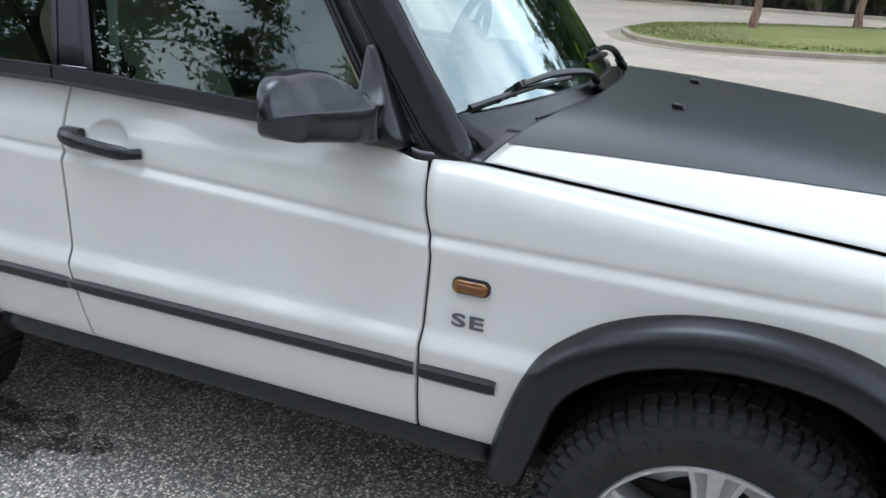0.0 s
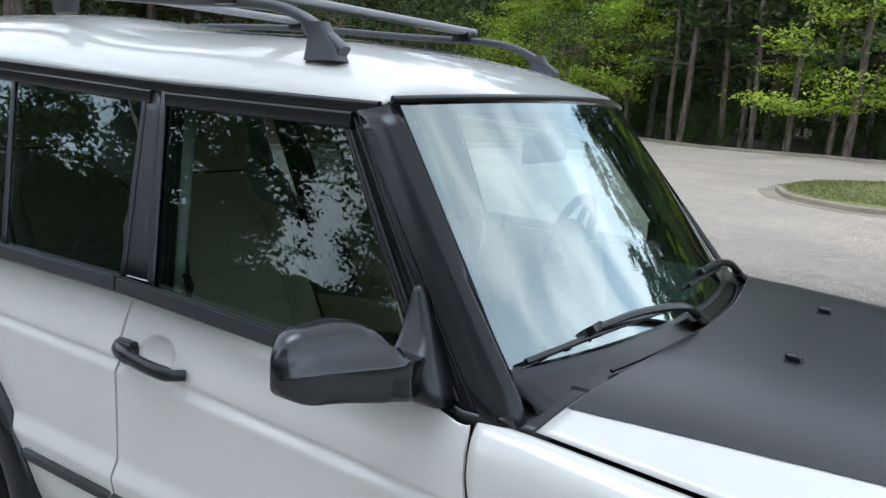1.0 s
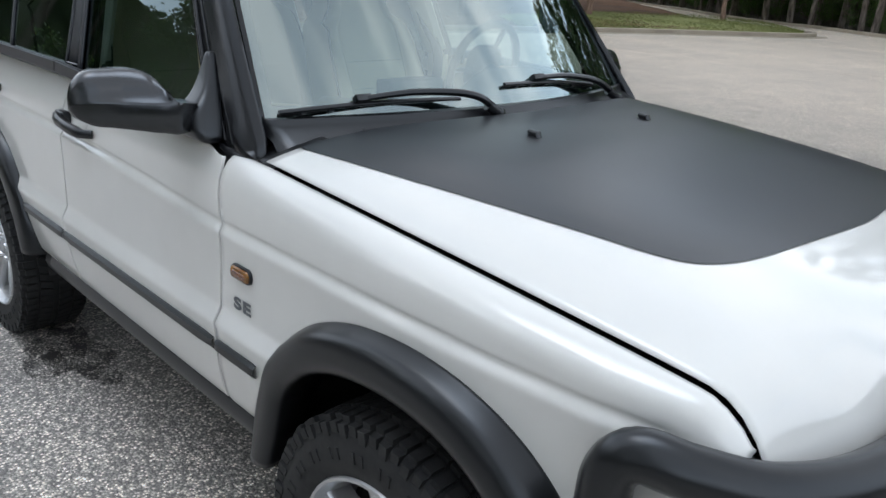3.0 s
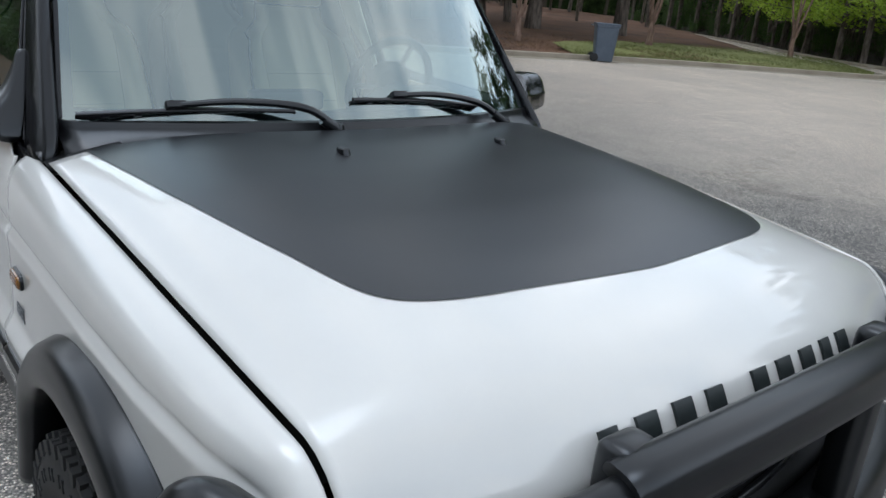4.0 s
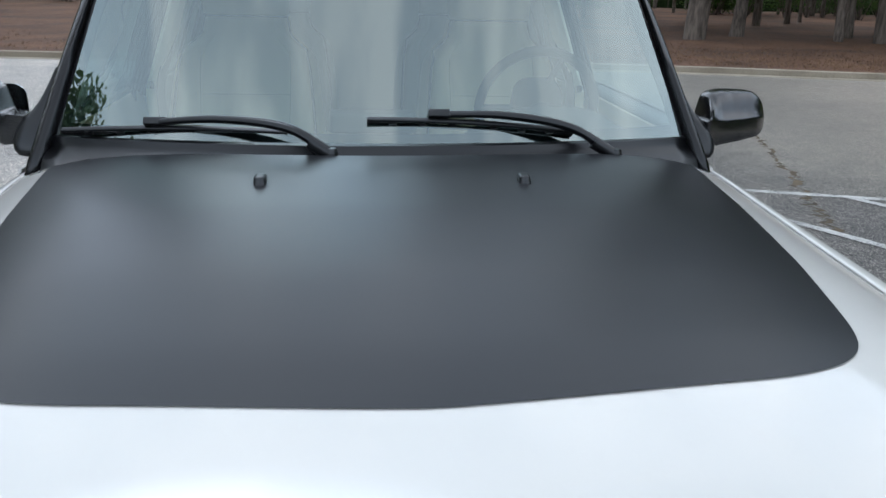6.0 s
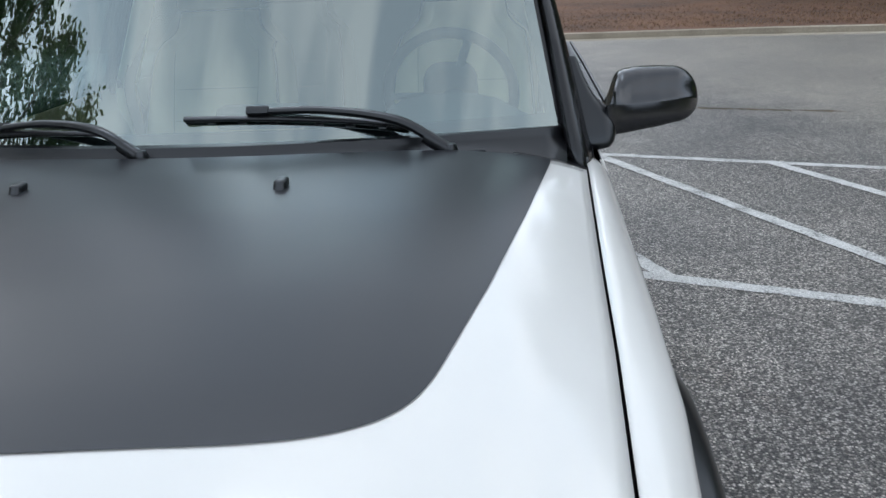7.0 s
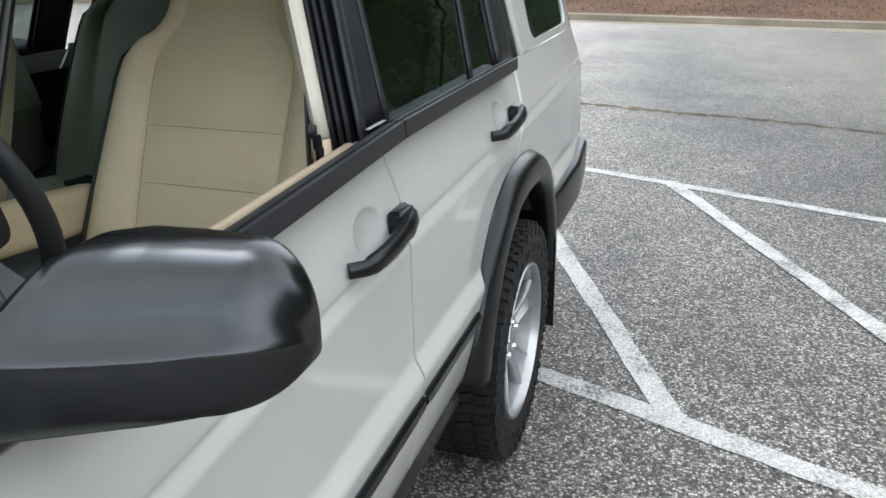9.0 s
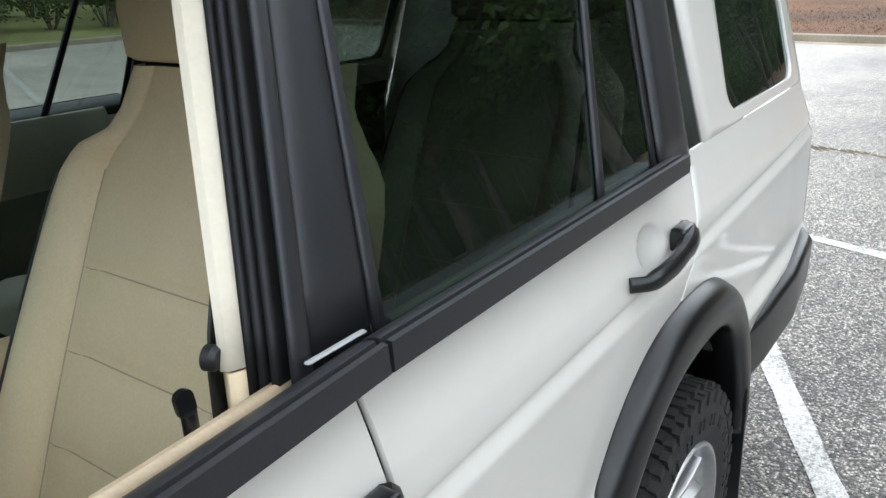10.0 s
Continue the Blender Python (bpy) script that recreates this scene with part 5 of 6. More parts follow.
part("floor_pan", block((-1.6, 0, 0.47), (4.5, 1.66, 0.05), 0.01), "cavity", car, "dark underside")
part("bay_cover", sheet([[(x, y, 1.06 - 0.1 * max(0, x)) for y in (-0.83, 0, 0.83)] for x in (-0.64, -0.3, 0.0, 0.4, 0.60)], out=(0, 0, 1)), "cavity", car, "dark engine bay")
part("bulkhead", sheet([[(-0.60, y, z) for y in (-0.82, 0, 0.82)] for z in (0.46, 0.8, 1.12)], out=(1, 0, 0)), "cavity", car, "dark bulkhead", thick=0.01)
tail = []
for z in (0.5, 0.8, 1.0, 1.2, 1.5, 1.78, 1.90):
    hw = side_y(-3.83, z) if z < 1.19 else (glass_y(z) - 0.03 if z < 1.79 else 0.5)
    tail.append([(-3.845 - 0.03 * (1 - (k / 8) ** 2), hw * k / 8, z) for k in range(-8, 9)])
part("tailgate", sheet(tail, out=(-1, 0, 0)), "paint", car, "white tailgate", thick=0.02)
for s in (1, -1):
    part("tail_lamp", block((-3.845, s * 0.72, 0.95), (0.04, 0.12, 0.26), 0.012), "amber", car, "tail lamp")

# ---------------------------------------------------------------- cabin fittings
dash_rows = []
for k in range(25):
    v = -1 + k / 12
    y = v * 0.73
    hump = 0.085 * math.exp(-((y - 0.487) / 0.19) ** 4)
    dash_rows.append([(-0.52 - 0.28 * y * y, y, 1.195), (-0.66, y, 1.205), (-0.80, y, 1.205 + hump * 0.35), (-0.90, y, 1.20 + hump), (-0.99, y, 1.185 + hump), (-1.02, y, 1.14 + hump * 0.6), (-1.00, y, 1.04), (-0.96, y, 0.85), (-0.88, y, 0.60)])
dash = part("dashboard", sheet(dash_rows, out=(-0.3, 0, 1)), "dash", car, "grey dashboard with instrument hood")
part("centre_screen", block((-0.93, -0.02, 1.235), (0.08, 0.24, 0.06), 0.015, 3), "dash", dash, "raised dash tray")
part("cabin_floor", block((-2.2, 0, 0.55), (3.0, 1.5, 0.06), 0.01), "carpet", car, "dark cabin floor")
part("console", block((-1.35, 0.0, 0.78), (0.75, 0.26, 0.36), 0.04, 3), "dash", car, "centre console")
part("headliner", sheet([[(x, y, min(crown(x), gutter_z(x) + 0.10) - 0.035 - 0.03 * (y / 0.62) ** 4) for y in np.linspace(-0.64, 0.64, 13)] for x in np.linspace(-1.08, -3.8, 14)], out=(0, 0, -1)), "headliner", car, "pale headliner")
# steering wheel
sw = thing_part("steering_wheel", car, "dark leather steering wheel")
wm = Matrix.Translation((-1.062, 0.478, 1.258)) @ pose(0, 0, 0, 0, 15, 0) @ pose(0, 0, 0, 0, 90, 0)
ringp = [wm @ Vector((0.176 * math.cos(a), 0.176 * math.sin(a), 0)) for a in np.linspace(0, math.tau, 49)[:-1]]
part("rim", strip_along(ringp, rounded(0.030, 0.030, 0.0145, 4), up=tuple(wm.to_3x3() @ Vector((0, 0, 1))), close=True), "dark_leather", sw, "dark wheel rim")
hubm = prism(rounded(0.17, 0.15, 0.05, 6), 0.05, wm @ Matrix.Translation((0, 0, -0.03)), 0.02, 3)
part("airbag_pad", hubm, "carpet", sw, "airbag pad")
for a in (20, 160, 270):
    d = Vector((math.cos(radians(a)), math.sin(radians(a)), 0))
    part("spoke", tube([wm @ (d * 0.06), wm @ (d * 0.18)], 0.016, 8, 0.6), "dash", sw)
part("column", tube([(-1.07, 0.487, 1.245), (-0.88, 0.487, 1.16)], 0.045, 12), "dash", sw, "steering column")


def seat(cy, front_x, cream=True):
    """A leather seat: cushion, back with wings, head restraint, dark piping."""
    st = thing_part("seat", car, "beige leather seat with dark piping" if cream else "leather rear seat, shade and glass tint put into its grey-green colour")
    dx = front_x + 1.53
    mat = "leather" if cream else "shaded_leather"

    def back_half(z):
        return float(np.interp(z, [0.72, 0.80, 0.90, 1.0, 1.10, 1.20, 1.30, 1.34, 1.36, 1.38, 1.395, 1.41, 1.43, 1.50], [0.245, 0.275, 0.292, 0.291, 0.284, 0.273, 0.260, 0.250, 0.238, 0.216, 0.195, 0.178, 0.164, 0.150]))

    def back_x(z):
        return -1.585 + dx - 0.46 * (z - 1.0)

    def seam_at(z):
        return float(np.interp(z, [0.72, 0.90, 1.05, 1.20, 1.36], [0.48, 0.49, 0.54, 0.59, 0.655]))

    def skin(z, p):
        """Depth of the leather: p is 0.6 at the seam between the middle and its side roll."""
        a = abs(p)
        roll = 0.3 if z > 1.39 else 1.0
        x = back_x(z) + roll * (0.044 * math.exp(-((a - 0.80) / 0.16) ** 2) - 0.010 * math.exp(-((a - 0.60) / 0.03) ** 2)) + 0.006 * (1 - a * a)
        # the middle is gathered at its cross seams
        if a < 0.6:
            for zs_ in CROSS:
                x -= 0.007 * math.exp(-((z - zs_) / 0.014) ** 2) * (1 - (a / 0.6) ** 8)
        return x - 0.045 * max(0, (a - 0.88) / 0.12) ** 2

    def across(z, p):
        a, sm = abs(p), seam_at(z)
        v = a / 0.6 * sm if a <= 0.6 else sm + (a - 0.6) / 0.4 * (1 - sm)
        return cy + math.copysign(v, p) * back_half(z)

    CROSS = (0.985, 1.105, 1.215)
    rows, piping_l, piping_r = [], [], []
    zs = sorted([0.72, 0.78, 0.84, 0.90, 1.04, 1.16, 1.27, 1.31, 1.345, 1.37, 1.385, 1.40, 1.415, 1.43, 1.45, 1.47, 1.485] + [z + d for z in CROSS for d in (-0.025, -0.012, 0, 0.012, 0.025)])
    for z in zs:
        row = [[skin(z, p), across(z, p), z] for p in (-1.0, -1.0, -0.97, -0.92, -0.86, -0.79, -0.72, -0.66, -0.63, -0.60, -0.57, -0.54, -0.4, -0.2, 0, 0.2, 0.4, 0.54, 0.57, 0.60, 0.63, 0.66, 0.72, 0.79, 0.86, 0.92, 0.97, 1.0, 1.0)]
        row[0][0] -= 0.09
        row[-1][0] -= 0.09
        rows.append([tuple(q) for q in row])
        pe = 0.90 if z < 1.35 else 0.97
        piping_l.append((skin(z, pe) + 0.001, across(z, -pe), z))
        piping_r.append((skin(z, pe) + 0.001, across(z, pe), z))
    back = part("backrest", sheet(rows, out=(1, 0, 0)), mat, st, "leather backrest", sharp=70)
    part("back_cover", sheet([[(back_x(z) - 0.12, cy + v * back_half(z), z) for v in np.linspace(-1, 1, 9)] for z in zs], out=(-1, 0, 0)), mat, back)
    arc = [(back_x(1.488) - 0.012, cy + v * 0.152, 1.488) for v in np.linspace(-1, 1, 9)]
    pip = piping_l + arc[1:-1] + piping_r[::-1]
    part("piping", tube(pip, 0.0055, 8, up=(1, 0, 0)), "dark_leather", back, "dark piping")
    for z in CROSS:
        part("seam", tube([(skin(z, p) + 0.0004, across(z, p), z) for p in np.linspace(-0.59, 0.59, 21)], 0.0012, 6), "seam", back)
    for sg in (-1, 1):
        part("seam", tube([(skin(z, sg * 0.60) + 0.0004, across(z, sg * 0.60), z) for z in zs[1:-8]], 0.0013, 6, up=(1, 0, 0)), "seam", back)
    # head restraint
    hr = []
    for z, h, d in ((1.492, 0.146, 0.030), (1.50, 0.156, 0.045), (1.56, 0.160, 0.052), (1.63, 0.155, 0.050), (1.665, 0.140, 0.040), (1.68, 0.11, 0.02)):
        hr.append([(-1.825 + dx - 0.10 * (z - 1.5) + a, cy + b, z) for a, b in rounded(d * 2, h * 2, min(d * 0.95, 0.04), 4)])
    bm = sheet(hr, close_v=True)
    bmesh.ops.holes_fill(bm, edges=[e for e in bm.edges if e.is_boundary], sides=0)
    bmesh.ops.recalc_face_normals(bm, faces=bm.faces[:])
    part("head_restraint", bm, mat, st, "leather head restraint", sharp=70)
    # cushion
    cr = []
    for f in np.linspace(0, 1, 12):
        x = -1.55 + dx + 0.54 * f
        z = 0.80 + 0.07 * f - 0.12 * max(0, f - 0.85) ** 1.0 * 3
        row = []
        for v in (-1.0, -1.0, -0.95, -0.82, -0.66, -0.62, -0.4, 0, 0.4, 0.62, 0.66, 0.82, 0.95, 1.0, 1.0):
            a = abs(v)
            wing = 0.035 * math.exp(-((a - 0.82) / 0.14) ** 2)
            row.append([x, cy + v * 0.275, z + wing - 0.05 * max(0, (a - 0.9) / 0.1) ** 2])
        row[0][2] -= 0.12
        row[-1][2] -= 0.12
        cr.append([tuple(p) for p in row])
    part("cushion", sheet(cr, out=(0, 0, 1)), mat, st, "leather cushion", sharp=70)
    if cream:
        side = -1 if cy > 0 else 1
        part("armrest", block((-1.47 + dx, cy + side * 0.300, 1.055), (0.36, 0.065, 0.10), 0.028, 4, (0, -6, 0)), mat, st, "beige leather armrest")
    part("seat_base", block((-1.30 + dx, cy, 0.68), (0.46, 0.46, 0.20), 0.02), "carpet", st, "dark seat base")
    return st


seat(0.46, -1.55)
seat(-0.46, -1.55)
for cy in (-0.42, 0.42):
    seat(cy, -2.42, False)

for s in (1, -1):
    # door cards, pillar trims, belts
    for xa, xb, owner in ((-0.83, -1.60, "front_door"), (-1.75, -2.45, "rear_door")):
        ow = [o for o in car.children if o.name.startswith(owner)][0 if s > 0 else 1]
        rows = [[(x, s * y, z + (belt(x) - 1.220 if z > 1.2 else 0.0)) for y, z in ((0.828, 1.243), (0.818, 1.249), (0.810, 1.247), (0.802, 1.234), (0.76, 1.12), (0.745, 1.06), (0.765, 1.02), (0.765, 0.62))] for x in np.linspace(xa, xb, 9)]
        part("door_card", sheet(rows, out=(0, -s, 0.2)), "card" if owner == "front_door" else "shaded_leather", ow, "beige door lining" if owner == "front_door" else "rear door lining with shade put into its colour", thick=0.006)
    rows = [[(-1.600 - 0.235 * (z - 1.25) + a, s * (glass_y(z) - 0.040 - d), z) for a, d in ((-0.012, 0.0), (0.010, 0.006), (0.036, 0.016), (0.040, 0.024), (0.02, 0.045), (-0.05, 0.055), (-0.11, 0.03))] for z in np.linspace(1.250, 1.71, 8)]
    post = part("pillar_trim", sheet(rows, out=(0.4, -s, 0)), "trim", car, "cream pillar trim", thick=0.008)
    part("pillar_trim_lower", sheet([[(-1.598 + a, s * (0.792 - d), z) for a, d in ((-0.012, 0.0), (0.010, 0.006), (0.036, 0.016), (0.02, 0.045), (-0.06, 0.050))] for z in (1.0, 1.1, 1.247)], out=(0.4, -s, 0)), "leather", post, "beige lower pillar trim", thick=0.006)
    webbing = [(-1.730, s * 0.655, 1.62), (-1.655, s * 0.70, 1.40), (-1.585, s * 0.735, 1.235), (-1.60, s * 0.72, 1.0), (-1.56, s * 0.70, 0.75)]
    part("seat_belt", strip_along(smooth_path(webbing, 5), rounded(0.046, 0.004, 0.0015, 2), up=(0.4, -s, 0)), "dark_leather", car, "black seat belt")
    part("belt_guide", turned([(0.0, 0.008), (0.009, 0.008), (0.013, 0.003), (0.013, -0.006), (0, -0.006)], 18, m=Matrix.Translation((-1.560, s * 0.758, 1.262)) @ pose(0, 0, 0, 0, 20, 20)), "dark_leather", car, "round black belt guide")
    part("lock_button", prism(rounded(0.018, 0.028, 0.0085, 5), 0.008, Matrix.Translation((-1.495, s * 0.800 + 0.004, 1.260)) @ pose(0, 0, 0, 90, 8, 0), 0.003), "black_plastic", car, "black lock button")
    part("button_stem", tube([(-1.497, s * 0.803, 1.215), (-1.496, s * 0.803, 1.252)], 0.0075, 10), "black_plastic", car, "black stem of the lock button")
part("rear_view_mirror", block((-0.95, 0.0, 1.615), (0.03, 0.25, 0.075), 0.014, 3), "dash", screen, "inside rear-view mirror")
part("mirror_stem", tube([(-0.94, 0, 1.64), (-0.90, 0, 1.70)], 0.012, 8), "dash", screen)

# ---------------------------------------------------------------- ground
def polygon(name, pts, z, material, label="", kind="structure", category="ground"):
    bm = bmesh.new()
    f = bm.faces.new([bm.verts.new((x, y, z)) for x, y in pts])
    bm.normal_update()
    if f.normal.z < 0:
        bmesh.ops.reverse_faces(bm, faces=[f])
    ob = part(name, bm, material, smooth=False)
    return tagged(ob, label, category, kind=kind)


big = 400.0
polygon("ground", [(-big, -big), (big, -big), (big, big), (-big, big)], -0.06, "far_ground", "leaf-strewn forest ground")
FAR_LINE = [(-86, 96), (-58, 70), (-44, 60), (-33.5, 52.5), (-26.5, 47), (-21, 41.5), (-16.7, 38), (-13.2, 36.4), (-9.2, 33.4), (-6.7, 32.9), (-4.5, 33.0), (-2, 32.4), (4, 31.5), (10, 33), (25, 44)]
NEAR_LINE = [(-20.0, -17.8), (-19.6, -14), (-18.4, -4), (-18.0, 0), (-17.7, 3), (-17.35, 6), (-16.6, 9), (-15.75, 11.5), (-15.05, 14), (-14.5, 16.8), (-13.95, 19.5), (-13.2, 22), (-12.2, 24.5), (-11.2, 27), (-10.7, 28.7), (-11.3, 30.2), (-14.1, 31.7), (-18.2, 34.2), (-22.5, 38.4), (-28, 43.0), (-35, 48.2), (-48, 58), (-64, 70), (-80, 82)]
LOT = [(60, -17.8), (60, 70)] + FAR_LINE[::-1] + NEAR_LINE[::-1]
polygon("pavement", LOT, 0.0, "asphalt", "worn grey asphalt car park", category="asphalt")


stripe_level = [0.003]


def stripe(a, b, w=0.10):
    stripe_level[0] += 0.0006
    d = (Vector((*b, 0)) - Vector((*a, 0)))
    n = max(2, int(d.length / 0.12))
    side = Vector((-d.y, d.x, 0)).normalized()
    rnd = random.Random(int(abs(a[0] * 97 + b[1] * 31)))
    rows = []
    for k in range(n + 1):
        p = Vector((*a, 0)) + d * k / n
        w1, w2 = w / 2 + rnd.uniform(-0.006, 0.006), w / 2 + rnd.uniform(-0.006, 0.006)
        rows.append([p + side * w1 + Vector((0, 0, stripe_level[0])), p - side * w2 + Vector((0, 0, stripe_level[0]))])
    return tagged(part("parking_line", sheet(rows, out=(0, 0, 1)), "line"), "worn white painted line on the asphalt", "road marking", "painted bay lines")


E0, E1 = (-3.12, 0.56), (-1.58, 4.90)
F0, F1 = (-6.42, -0.60), (-4.27, 5.90)
stripe(E0, E1)
stripe(F0, F1)
stripe((-4.27, 5.88), (-1.60, 4.86))
stripe((-5.05, 0.43), (-2.83, 1.42))
stripe((-5.85, 1.24), (-2.30, 2.96))
stripe((-5.37, 2.64), (-1.78, 4.38))
stripe((-4.85, 4.18), (-3.2, 5.0))
stripe((-9.0, -15.0), (-6.4, -8.6))


def crack(pts, w=0.05):
    """A crumbled crack in the asphalt: an uneven dark strip of grit."""
    r = random.Random(int(abs(pts[0][0]) * 100))
    rows = []
    for p in smooth_path([(*q, 0) for q in pts], 30):
        a, b, j = w * r.uniform(0.08, 1.3), w * r.uniform(0.08, 1.3), r.gauss(0, 0.03)
        rows.append([(p.x + j - a * 0.8, p.y + j - a * 0.6, 0.0025), (p.x + j + b * 0.8, p.y + j + b * 0.6, 0.0025)])
    return tagged(part("asphalt_crack", sheet(rows, out=(0, 0, 1)), "grit"), "crumbled crack with leaf litter in the asphalt", "crack", kind="structure")


crack([(-8.75, -1.2), (-8.54, 0.27), (-8.36, 1.19), (-8.24, 1.97), (-7.93, 2.96), (-7.6, 4.0)], 0.11)
crack([(-11.59, 6.44), (-8.83, 5.36), (-7.18, 4.74), (-5.37, 4.06), (-3.81, 3.44)], 0.04)


def kerb(path, label, close=False, w=0.16, h=0.14):
    sec = [(-w / 2, -0.05), (w / 2, -0.05), (w / 2, h - 0.02), (w / 2 - 0.03, h), (-w / 2 + 0.03, h), (-w / 2, h - 0.02)]
    return tagged(part("kerb", strip_along(path, sec, close=close), "concrete"), label, "kerb", kind="structure")


edge = smooth_path([(x, y, 0) for x, y in NEAR_LINE], 5)
kerb([(p.x - 0.08, p.y, 0) for p in edge], "weathered concrete kerb along the lot", h=0.155)
gutter = []
for k, p in enumerate(edge[:75]):
    d = (edge[k + 1] - edge[max(0, k - 1)]).normalized()
    n = Vector((d.y, -d.x, 0))
    gutter.append([p + n * 0.0 + Vector((0, 0, 0.012)), p + n * 0.28 + Vector((0, 0, 0.006)), p + n * 0.42 + Vector((0, 0, 0.002))])
tagged(part("gutter", sheet(gutter, out=(0, 0, 1)), "concrete"), "stained concrete gutter along the kerb", "gutter", kind="structure")
kerb([(x, -17.88, 0) for x in (-20, -10, 0, 10, 20, 30)], "weathered concrete kerb on the car's right")
far = smooth_path([(x, y, 0) for x, y in FAR_LINE], 6)
kerb([(p.x, p.y, 0) for p in far], "weathered concrete kerb by the woods")


def bank(name, pts, rise, material, label, z0=0.10, nu=60, nv=14):
    """Ground behind a kerb that climbs away from it."""
    inner, outer = pts
    a, b = smooth_path([(x, y, 0) for x, y in inner], 10), smooth_path([(x, y, 0) for x, y in outer], 10)
    rows = []
    for i in range(nu + 1):
        p, q = a[round(i / nu * (len(a) - 1))], b[round(i / nu * (len(b) - 1))]
        row = []
        for j in range(nv + 1):
            f = j / nv
            x, y = p.x + (q.x - p.x) * f, p.y + (q.y - p.y) * f
            row.append((x, y, z0 + rise * f * (1 - 0.85 * (i / nu) ** 2) + 0.10 * noise.noise(Vector((x * 0.35, y * 0.35, 0))) * min(1, f * 6)))
        rows.append(row)
    return tagged(part(name, sheet(rows, out=(0, 0, 1)), material), label, "ground", kind="structure")


VERGE_IN = [(-14.65, 16.8), (-14.1, 19.5), (-13.35, 22), (-12.35, 24.5), (-11.4, 27), (-11.0, 28.6), (-11.5, 29.9)]
VERGE_OUT = [(-16.0, 17.2), (-17.2, 20.2), (-18.4, 23.6), (-18.9, 27.0), (-18.2, 30.4), (-16.2, 31.8), (-13.9, 31.4)]
bank("grass_verge", (VERGE_IN, VERGE_OUT), 0.22, "grass_soil", "thin mown grass behind the kerb", z0=0.14)
bank("straw_bank", ([(-20.15, -17.9), (-19.75, -14), (-18.55, -4), (-18.15, 0), (-17.85, 3), (-17.5, 6), (-16.75, 9), (-15.9, 11.5), (-15.2, 14), (-14.65, 16.8)] + VERGE_OUT[:5] + [(-20.0, 35.6), (-23.0, 38.6)],
                    [(-70, -34), (-70, -24), (-70, -14), (-70, -5), (-70, 3), (-70, 10), (-70, 17), (-70, 24), (-69, 31), (-66, 38), (-62, 46), (-58, 54), (-52, 57), (-44, 54), (-36, 48.6), (-30, 44.2), (-26, 41.2)]), 1.3, "straw", "red-brown pine straw bank under trees", z0=0.15, nu=90, nv=26)


bank("shrub_bank", ([(-20.0, -17.96), (-5, -17.96), (10, -17.96), (30, -17.96)], [(-20.0, -42), (-5, -42), (10, -42), (30, -42)]), 0.9, "grass_soil", "rough grass bank below shrubs", z0=0.12)


def island(c, pts):
    path = smooth_path([(*p, 0) for p in pts] + [(*pts[0], 0)], 8)[:-1]
    kerb(path, "rounded concrete kerb round a grass island", close=True, h=0.12)
    apron = []
    for k, p in enumerate(path):
        d = (path[(k + 1) % len(path)] - path[k - 1]).normalized()
        n = Vector((d.y, -d.x, 0))
        if (p + n - Vector((*c, 0))).length < (p - n - Vector((*c, 0))).length:
            n = -n
        apron.append([p + n * 0.05 + Vector((0, 0, 0.012)), p + n * 0.30 + Vector((0, 0, 0.008)), p + n * 0.46 + Vector((0, 0, 0.003))])
    tagged(part("gutter", sheet(apron, out=(0, 0, 1), close_u=True), "concrete"), "stained concrete gutter round the island", "gutter", kind="structure")
    rows = []
    cx, cy = c
    for p in path:
        rows.append([(cx + (p.x - cx) * f, cy + (p.y - cy) * f, 0.12 + 0.10 * (1 - f * f)) for f in (0.02, 0.25, 0.5, 0.75, 0.9, 0.995)])
    tagged(part("grass_island", sheet(rows, out=(0, 0, 1), close_u=True), "grass_soil"), "mown grass island in the car park", "grass", kind="structure")


ISL = [(-3.0, 16.7), (-2.55, 15.3), (-1.9, 14.6), (-0.7, 14.15), (2.3, 15.1), (8, 18.2), (15, 22.5), (18, 26.5), (13, 27.5), (5, 25.0), (-0.5, 21.6), (-2.6, 19.2)]
island((5.0, 20.6), ISL)


def inside(x, y, pts):
    c = False
    for (x1, y1), (x2, y2) in zip(pts, pts[1:] + pts[:1]):
        if (y1 > y) != (y2 > y) and x < (x2 - x1) * (y - y1) / (y2 - y1) + x1:
            c = not c
    return c


def blades(name, spots, label, h=0.05, material="blade"):
    rnd = random.Random(11)
    vs, fs = [], []
    for x, y, z in spots:
        for _ in range(3):
            a, hh, w = rnd.uniform(0, math.tau), h * rnd.uniform(0.5, 1.3), 0.007
            px, py = x + rnd.uniform(-0.05, 0.05), y + rnd.uniform(-0.05, 0.05)
            i = len(vs)
            vs += [(px + w * math.cos(a), py + w * math.sin(a), z), (px - w * math.cos(a), py - w * math.sin(a), z), (px + rnd.uniform(-0.03, 0.03), py + rnd.uniform(-0.03, 0.03), z + hh)]
            fs.append((i, i + 1, i + 2))
    me = bpy.data.meshes.new(name)
    me.from_pydata(vs, [], fs)
    me.materials.append(M[material])
    return tagged(new(name, me), label, "grass", kind="stuff")


